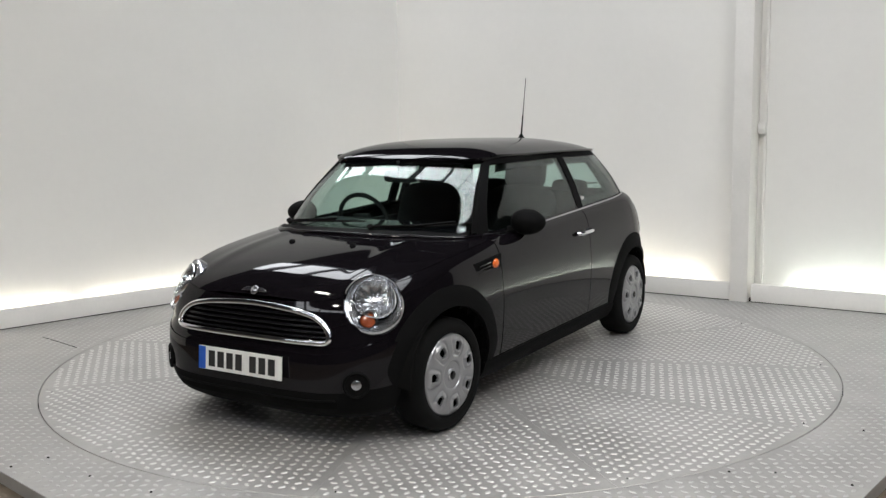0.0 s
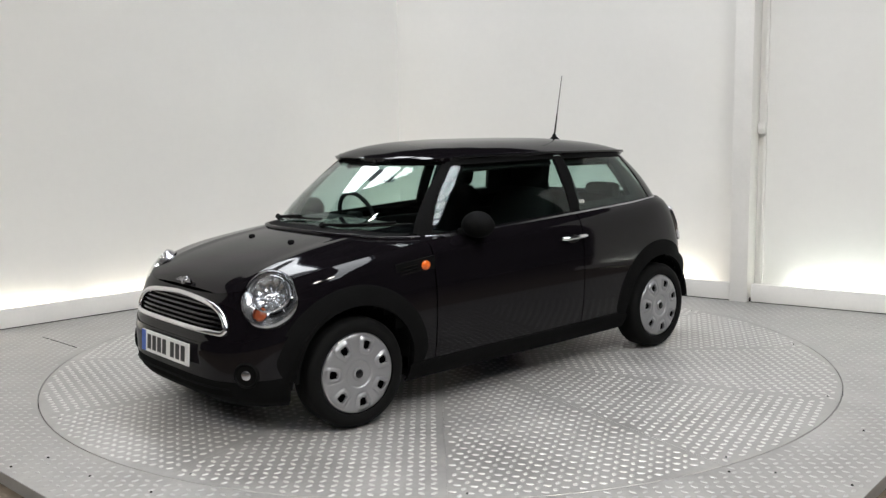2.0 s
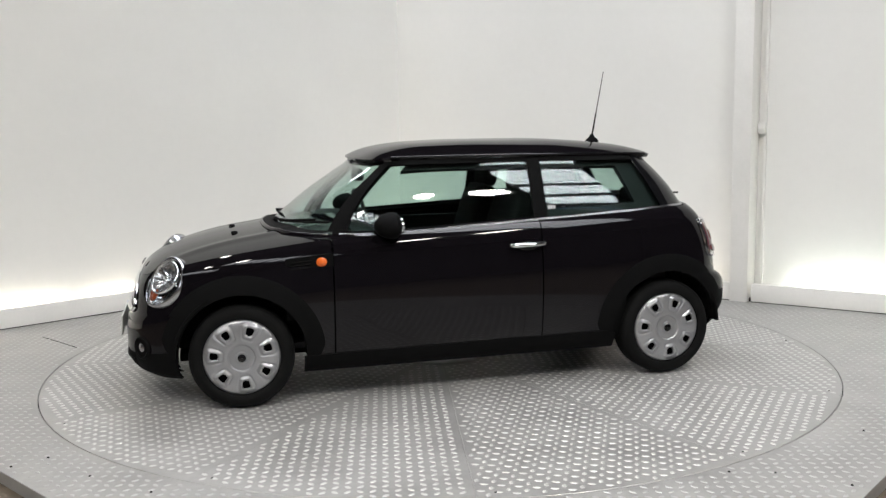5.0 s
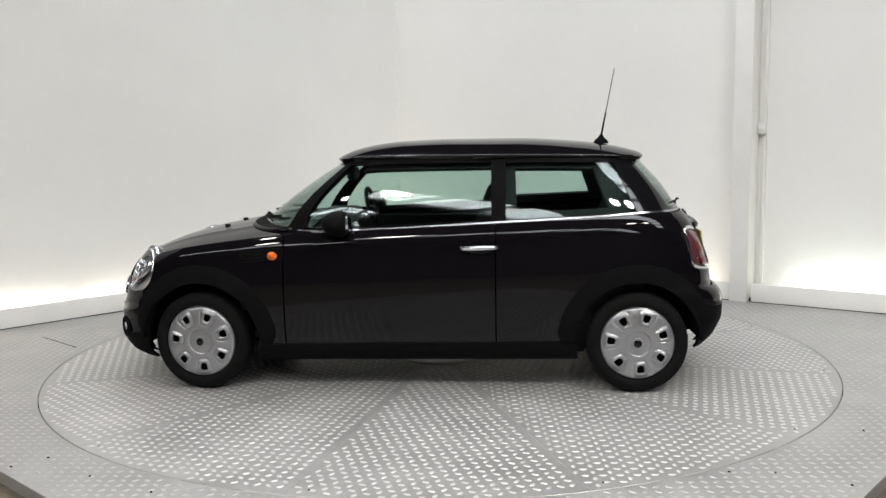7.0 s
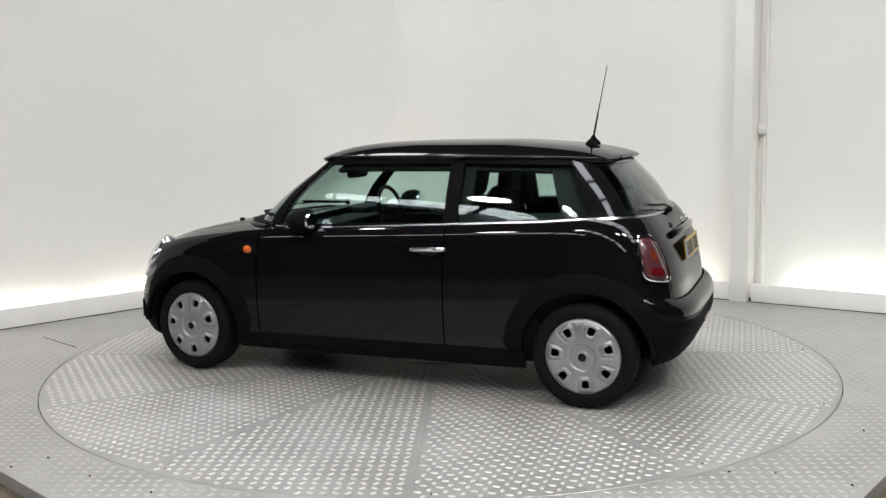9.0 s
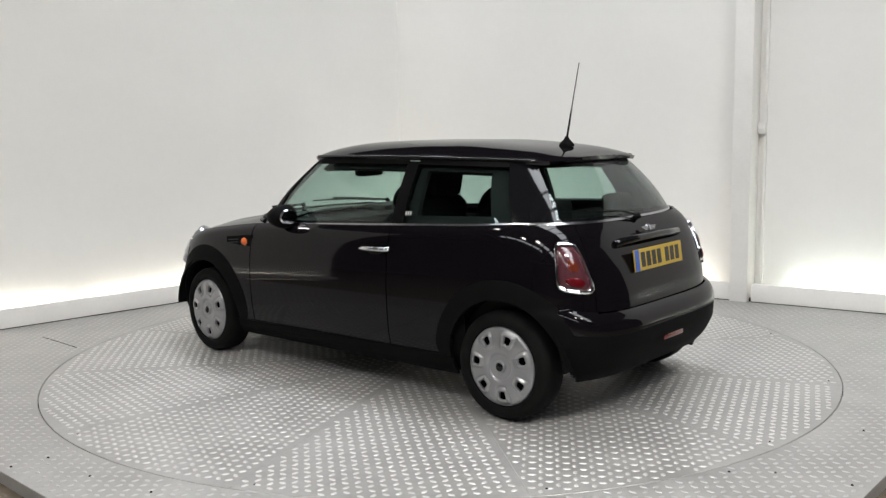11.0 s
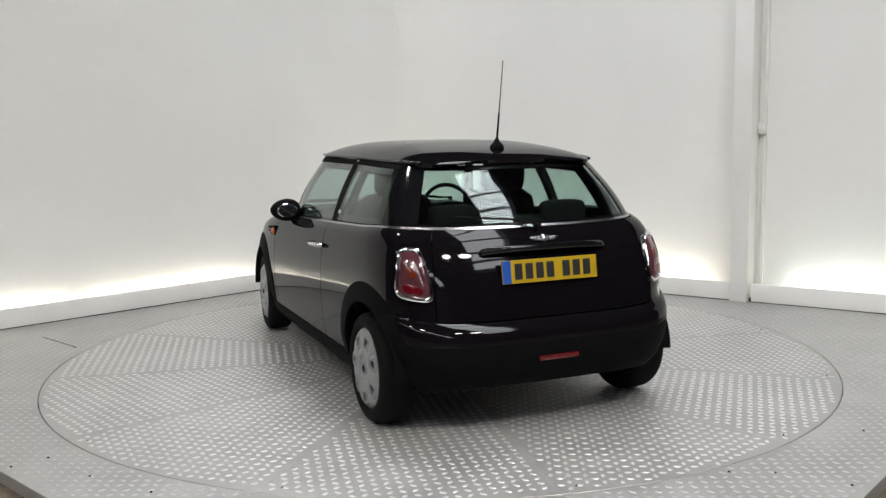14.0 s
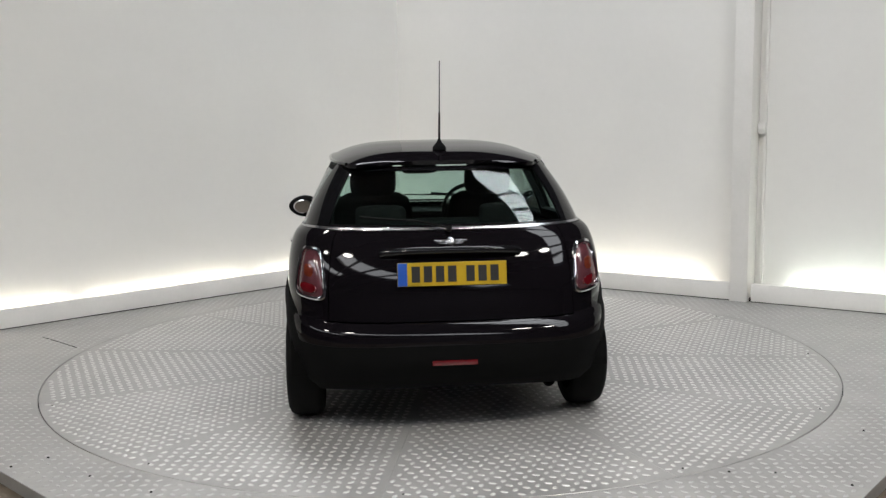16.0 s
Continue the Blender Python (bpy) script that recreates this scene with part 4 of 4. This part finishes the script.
def tail_lamp(s):
    # rounded upright lamp wrapped on the corner: phi and v of its outline
    def spot(a, r):
        cx, cz = math.cos(a), math.sin(a)
        zc, hz = 0.788, 0.106
        z = zc + hz * r * power(cz, 2 / 4.5)
        lean = (zc + hz - z) / (2 * hz)
        half = 8.0 + 4.6 * lean
        along = half * r * power(cx, 2 / 4.5)
        # walk round the corner by phi
        x0 = 136.0 + 0.6 * lean
        v = (z - 0.222) / (0.972 - 0.222)
        return x0 + along, v

    def lamp_sheet(name, rows, mat, label="", parent=None):
        k, q = 56, len(rows)
        verts, faces = [], []
        for i in range(k):
            a = 2 * math.pi * i / k
            for r, h in rows:
                phi, v = spot(a, r)
                p = Vector(body(phi, v))
                du = Vector(body(phi + 0.3, v)) - Vector(body(phi - 0.3, v))
                dv = Vector(body(phi, v + 0.01)) - Vector(body(phi, v - 0.01))
                n = du.cross(dv).normalized()
                p += n * h
                verts.append(Vector((p.x, p.y * s, p.z)))
        for i in range(k):
            j = (i + 1) % k
            for w in range(q - 1):
                t = (i * q + w, i * q + w + 1, j * q + w + 1, j * q + w)
                faces.append(t if s < 0 else t[::-1])
        return link(name, verts, faces, mat, parent or car, label, smooth=50)

    lamp = lamp_sheet("tail_light", [(1.04, -0.01), (1.03, 0.012), (0.97, 0.016), (0.90, 0.012), (0.88, -0.004)], CHROME, "upright rear light with a chrome surround")
    lamp_sheet("red_lens", [(0.89, 0.004), (0.8, 0.010), (0.45, 0.016), (0.001, 0.018)], SMOKE_LENS, "smoky dark red lens", lamp)
    for nm, zc, hz, hy, mat, lab in (("amber_lens", 0.800, 0.028, 3.6, TAIL_AMBER, "orange indicator section"), ("brake_lens", 0.728, 0.022, 6.4, RED_LENS, "bright red brake section")):
        verts, faces = [], []
        for i in range(32):
            a = 2 * math.pi * i / 32
            for r, h in ((1.0, 0.010), (0.9, 0.0195), (0.5, 0.0215), (0.001, 0.022)):
                phi, v = 136.4 + hy * r * power(math.cos(a), 0.8), (zc + hz * r * power(math.sin(a), 0.8) - 0.222) / 0.75
                p = Vector(body(phi, v))
                du = Vector(body(phi + 0.3, v)) - Vector(body(phi - 0.3, v))
                dv = Vector(body(phi, v + 0.01)) - Vector(body(phi, v - 0.01))
                p += du.cross(dv).normalized() * h
                verts.append(Vector((p.x, p.y * s, p.z)))
        for i in range(32):
            j = (i + 1) % 32
            for w in range(3):
                t = (i * 4 + w, i * 4 + w + 1, j * 4 + w + 1, j * 4 + w)
                faces.append(t if s < 0 else t[::-1])
        link(nm, verts, faces, mat, lamp, lab, smooth=50)


both(tail_lamp)


def number_plate(name, m, base, label):
    """A plate in its own space: x right, y up, z out of its face."""
    bm = bmesh.new()
    box(bm, 0, 0, 0, 0.52, 0.111, 0.008, 0.002, m)
    plate = part(name, bm, base, car, label)
    bm = bmesh.new()
    box(bm, -0.236, 0, 0.0048, 0.044, 0.108, 0.002, 0, m)
    part("blue_band", bm, PLATE_BLUE, plate, "blue band")
    x = -0.195
    for k in range(7):
        if k == 4:
            x += 0.030
        bm = bmesh.new()
        box(bm, x + 0.022, 0, 0.0048, 0.040, 0.076, 0.002, 0, m)
        part("ink_bar", bm, INK, plate)
        x += 0.0575
    return plate


mf = Matrix(((0, 0, 1, 1.860), (1, 0, 0, 0), (0, 1, 0, 0.388), (0, 0, 0, 1))) @ pose(0, 0, 0, -4)
number_plate("front_number_plate", mf, PLATE_WHITE, "white number plate with dark bars on the bumper")
mr = Matrix(((0, 0, -1, -1.662), (-1, 0, 0, 0), (0, 1, 0, 0.780), (0, 0, 0, 1))) @ pose(0, 0, 0, -8)
number_plate("rear_number_plate", mr, PLATE_YELLOW, "yellow number plate with dark bars on the tailgate")
# tailgate grip above the plate, rear reflector, exhaust, rear wiper
v, f = tube([(-1.593, 0.33, 0.870), (-1.610, 0.31, 0.880), (-1.622, 0.15, 0.886), (-1.624, 0, 0.887), (-1.622, -0.15, 0.886), (-1.610, -0.31, 0.880), (-1.593, -0.33, 0.870)], 0.020, 10)
link("tailgate_grip", v, f, GLOSS_BLACK, hatch, "gloss black grip bar", smooth=50)
bm = bmesh.new()
box(bm, tail_x(0, 0.37) - 0.006, 0.0, 0.371, 0.014, 0.215, 0.026, 0.004)
part("fog_reflector", bm, RED_LENS, car, "red rear fog light strip", smooth=40)
v, f = lathe([(0.024, 0.0), (0.030, 0.0), (0.030, 0.14), (0.024, 0.14)], 20, "x", True)
link("exhaust_pipe", [(-1.64 + p[0], -0.47 + p[1], 0.235 + p[2]) for p in v], f, GAP, car, "short dark metal exhaust pipe", smooth=40)
a = Vector((-1.520, 0.0, 0.972))
v, f = tube([a, a + Vector((-0.028, 0, 0.016))], 0.015, 12)
rw = link("rear_wiper", v, f, PLASTIC, car, "black rear wiper", smooth=40)
pts = [Vector(cabin(180 - t * 30, 0.06 + 0.08 * t)) + Vector((-0.03, 0, 0.012)) for t in (0, 0.25, 0.5, 0.75, 1.0)]
v, f = tube([a + Vector((-0.026, 0, 0.014))] + pts[1:], 0.0055, 8)
link("rear_wiper_blade", v, f, RUBBER, rw, smooth=40)
# aerial on the roof
v, f = lathe([(0.001, 0.045), (0.008, 0.043), (0.015, 0.026), (0.030, 0.010), (0.036, 0.0), (0.036, -0.012)], 20, "z")
aerial = link("aerial", [(-1.09 + p[0] * 1.25, p[1], 1.362 + p[2]) for p in v], f, PLASTIC, car, "black roof aerial", smooth=40)
v, f = tube([(-1.09, 0, 1.39), (-1.118, 0, 1.54)], 0.0062, 8, 0.005)
link("aerial_spring", v, f, PLASTIC, aerial)
v, f = tube([(-1.118, 0, 1.54), (-1.168, 0, 1.805)], 0.0032, 6, 0.0022)
link("aerial_rod", v, f, PLASTIC, aerial)

# ---- wheels ----
SHRINK = 0.972
prof = [(0.206, -0.080), (0.222, -0.090), (0.250, -0.090), (0.274, -0.078), (0.284, -0.060), (0.286, -0.03), (0.286, 0.03), (0.284, 0.060), (0.274, 0.078), (0.250, 0.090), (0.228, 0.091), (0.212, 0.082), (0.205, 0.06), (0.205, -0.06)]
tyre_v, tyre_f = lathe([(r * SHRINK, h) for r, h in prof], 72, "y", True)


def trim_mesh():
    rings, n = 44, 210
    verts, faces = [], []

    def depth(r):
        return curve(r, [(0.0, 0.034), (0.030, 0.034), (0.034, 0.026), (0.066, 0.026), (0.072, 0.034), (0.10, 0.036), (0.15, 0.034), (0.185, 0.027), (0.197, 0.020), (0.203, 0.008)])

    def hole_at(x, z):
        r = math.hypot(x, z)
        a = (math.atan2(z, x) + radians(20)) % (2 * math.pi / 7) - math.pi / 7
        return (abs((r - 0.145) / 0.022) ** 4 + abs(a * r / (0.0195 + 0.12 * (r - 0.145))) ** 4) ** (1 / 4)

    def hole(x, z):
        return hole_at(x, z) < 1

    for i in range(n):
        a = 2 * math.pi * i / n
        for j in range(rings + 1):
            r = 0.002 + 0.201 * j / rings
            x, z = r * math.cos(a), r * math.sin(a)
            # lips round the openings
            d = depth(r) + 0.005 * math.exp(-((hole_at(x, z) - 1.35) / 0.3) ** 2) - 0.004 * max(0, 1 - abs(hole_at(x, z) - 2.1) / 0.4)
            verts.append((x, d, z))
    m = rings + 1
    for i in range(n):
        k = (i + 1) % n
        for j in range(rings):
            q = (i * m + j, i * m + j + 1, k * m + j + 1, k * m + j)
            c = [sum(verts[t][w] for t in q) / 4 for w in (0, 2)]
            if not hole(*c):
                faces.append(q)
    back = len(verts)
    inner = [(x, y - 0.012, z) for x, y, z in verts]
    edges = {}
    for q in faces:
        for a, b in zip(q, q[1:] + q[:1]):
            edges[(a, b)] = 1
    extra = [(b, a, a + back, b + back) for a, b in edges if (b, a) not in edges]
    return verts + inner, faces + extra


trim_v, trim_f = trim_mesh()
disc_v, disc_f = lathe([(0.001, 0.0), (0.198, 0.0), (0.198, -0.03), (0.001, -0.03)], 40)
cap_v, cap_f = lathe([(0.001, 0.038), (0.018, 0.0375), (0.022, 0.034)], 24)


def fit_wheel(x, y, s):
    # the front wheels are steered a little to the right
    turn = Matrix.Rotation((0 if s > 0 else math.pi) - (radians(5) if x > 0 else 0), 4, "Z")
    hold = Matrix.Translation((x, y, HUB_Z)) @ turn
    tyre = link("wheel", tyre_v, tyre_f, RUBBER, car, "black tyre on a silver trimmed wheel", smooth=35)
    tyre.matrix_basis = hold
    for nm, v, f, mat, lab in (("wheel_trim", trim_v, trim_f, SILVER, "silver plastic wheel trim with seven openings"), ("wheel_disc", disc_v, disc_f, GAP, "dark wheel centre"), ("centre_cap", cap_v, cap_f, GLOSS_BLACK, "dark round centre badge")):
        ob = link(nm, v, f, mat, tyre, lab, smooth=40)
        ob.location = (0, 0.062 if nm == "wheel_trim" else 0.062 if nm == "centre_cap" else 0.055, 0)


for ax in (AXLE, -AXLE):
    for s in (1, -1):
        fit_wheel(ax, s * (0.694 if ax > 0 else 0.720), s)

# ---- inside the car ----
bm = bmesh.new()
box(bm, 0.62, 0, 0.79, 0.40, 1.30, 0.22, 0.06)
box(bm, 0.60, -0.34, 0.905, 0.22, 0.34, 0.07, 0.03)
part("dashboard", bm, INTERIOR, car, "dark dashboard", smooth=40)
v, f = tube([(0.38 + 0.10 * math.sin(a) * 0.45, -0.34 + 0.18 * math.cos(a), 0.90 + 0.165 * math.sin(a)) for a in [2 * math.pi * i / 36 for i in range(36)]], 0.014, 8, closed=True)
wheel_in = link("steering_wheel", v, f, INTERIOR, car, "black steering wheel on the right side", smooth=50)
bm = bmesh.new()
box(bm, 0.40, -0.34, 0.90, 0.05, 0.12, 0.10, 0.02)
box(bm, 0.385, -0.34, 0.905, 0.02, 0.34, 0.028, 0.008)
part("steering_boss", bm, INTERIOR, wheel_in)


def cushion(bm, cx, cy, cz, sx, sy, sz, m=None, r=0.4):
    k = bmesh.ops.create_cube(bm, size=1.0)
    vs = k["verts"]
    bmesh.ops.subdivide_edges(bm, edges=list({e for v in vs for e in v.link_edges}), cuts=5, use_grid_fill=True)
    new_vs = [v for v in bm.verts if v.tag is False]
    for v in new_vs:
        v.tag = True
        p = v.co * 2
        q = Vector([math.copysign(abs(c) ** 1.0, c) for c in p])
        n = (abs(q.x) ** 5 + abs(q.y) ** 5 + abs(q.z) ** 5) ** (1 / 5)
        if n > 1:
            q /= n
        v.co = Vector((cx + q.x * sx / 2, cy + q.y * sy / 2, cz + q.z * sz / 2))
        if m is not None:
            v.co = m @ v.co


def seat(y):
    bm = bmesh.new()
    cushion(bm, -0.02, y, 0.50, 0.52, 0.50, 0.18)
    s = part("front_seat", bm, CLOTH, car, "dark cloth front seat", smooth=60)
    bm = bmesh.new()
    cushion(bm, 0, 0, 0.30, 0.14, 0.48, 0.62, Matrix.Translation((-0.27, y, 0.50)) @ Matrix.Rotation(radians(-17), 4, "Y"))
    part("seat_back", bm, CLOTH, s, smooth=60)
    bm = bmesh.new()
    cushion(bm, 0, 0, 0, 0.10, 0.27, 0.19, Matrix.Translation((-0.475, y, 1.165)) @ Matrix.Rotation(radians(-10), 4, "Y"))
    part("headrest", bm, CLOTH, s, smooth=60)
    for dy in (-0.06, 0.06):
        v, f = tube([(-0.45, y + dy, 1.02), (-0.47, y + dy, 1.10)], 0.007, 8)
        link("headrest_post", v, f, CHROME, s)


seat(0.34)
seat(-0.34)
bm = bmesh.new()
cushion(bm, -0.88, 0, 0.52, 0.44, 1.10, 0.18)
bench = part("rear_bench", bm, CLOTH, car, "dark cloth rear bench", smooth=60)
bm = bmesh.new()
cushion(bm, 0, 0, 0.26, 0.14, 1.12, 0.50, Matrix.Translation((-1.08, 0, 0.50)) @ Matrix.Rotation(radians(-14), 4, "Y"))
part("bench_back", bm, CLOTH, bench, smooth=60)
for y in (-0.32, 0.32):
    bm = bmesh.new()
    cushion(bm, -1.225, y, 1.010, 0.08, 0.26, 0.13)
    part("headrest", bm, CLOTH, bench, smooth=60)
bm = bmesh.new()
box(bm, -1.36, 0, 0.93, 0.26, 1.10, 0.02, 0.006)
part("parcel_shelf", bm, INTERIOR, car)
bm = bmesh.new()
cushion(bm, 0.46, 0.0, 1.185, 0.05, 0.24, 0.075)
rm = part("interior_mirror", bm, INTERIOR, car, "black interior mirror", smooth=60)
v, f = tube([(0.47, 0, 1.20), (0.50, 0, 1.275)], 0.010, 8)
link("mirror_stalk", v, f, INTERIOR, rm)
for s in (1, -1):
    bm = bmesh.new()
    box(bm, -0.32, s * 0.675, 0.60, 1.9, 0.03, 0.52, 0.01)
    part("door_lining", bm, INTERIOR, car, "dark inner door lining")
bm = bmesh.new()
box(bm, -0.1, 0, 0.30, 2.5, 1.36, 0.03)
part("carpet", bm, CLOTH, car)


def motions():
    off = Vector((0.0700, 0.0820, 0.0026))
    rows_table = [(t, pose(0, 0, 0, 0, 0, a)) for t, a in HEADING]
    rows_car = []
    for t, a in HEADING:
        q = Matrix.Rotation(radians(a), 4, "Z")
        rows_car.append((t, q @ Matrix.Translation(off)))
    walk(turntable, rows_table)
    walk(car, rows_car)


motions()
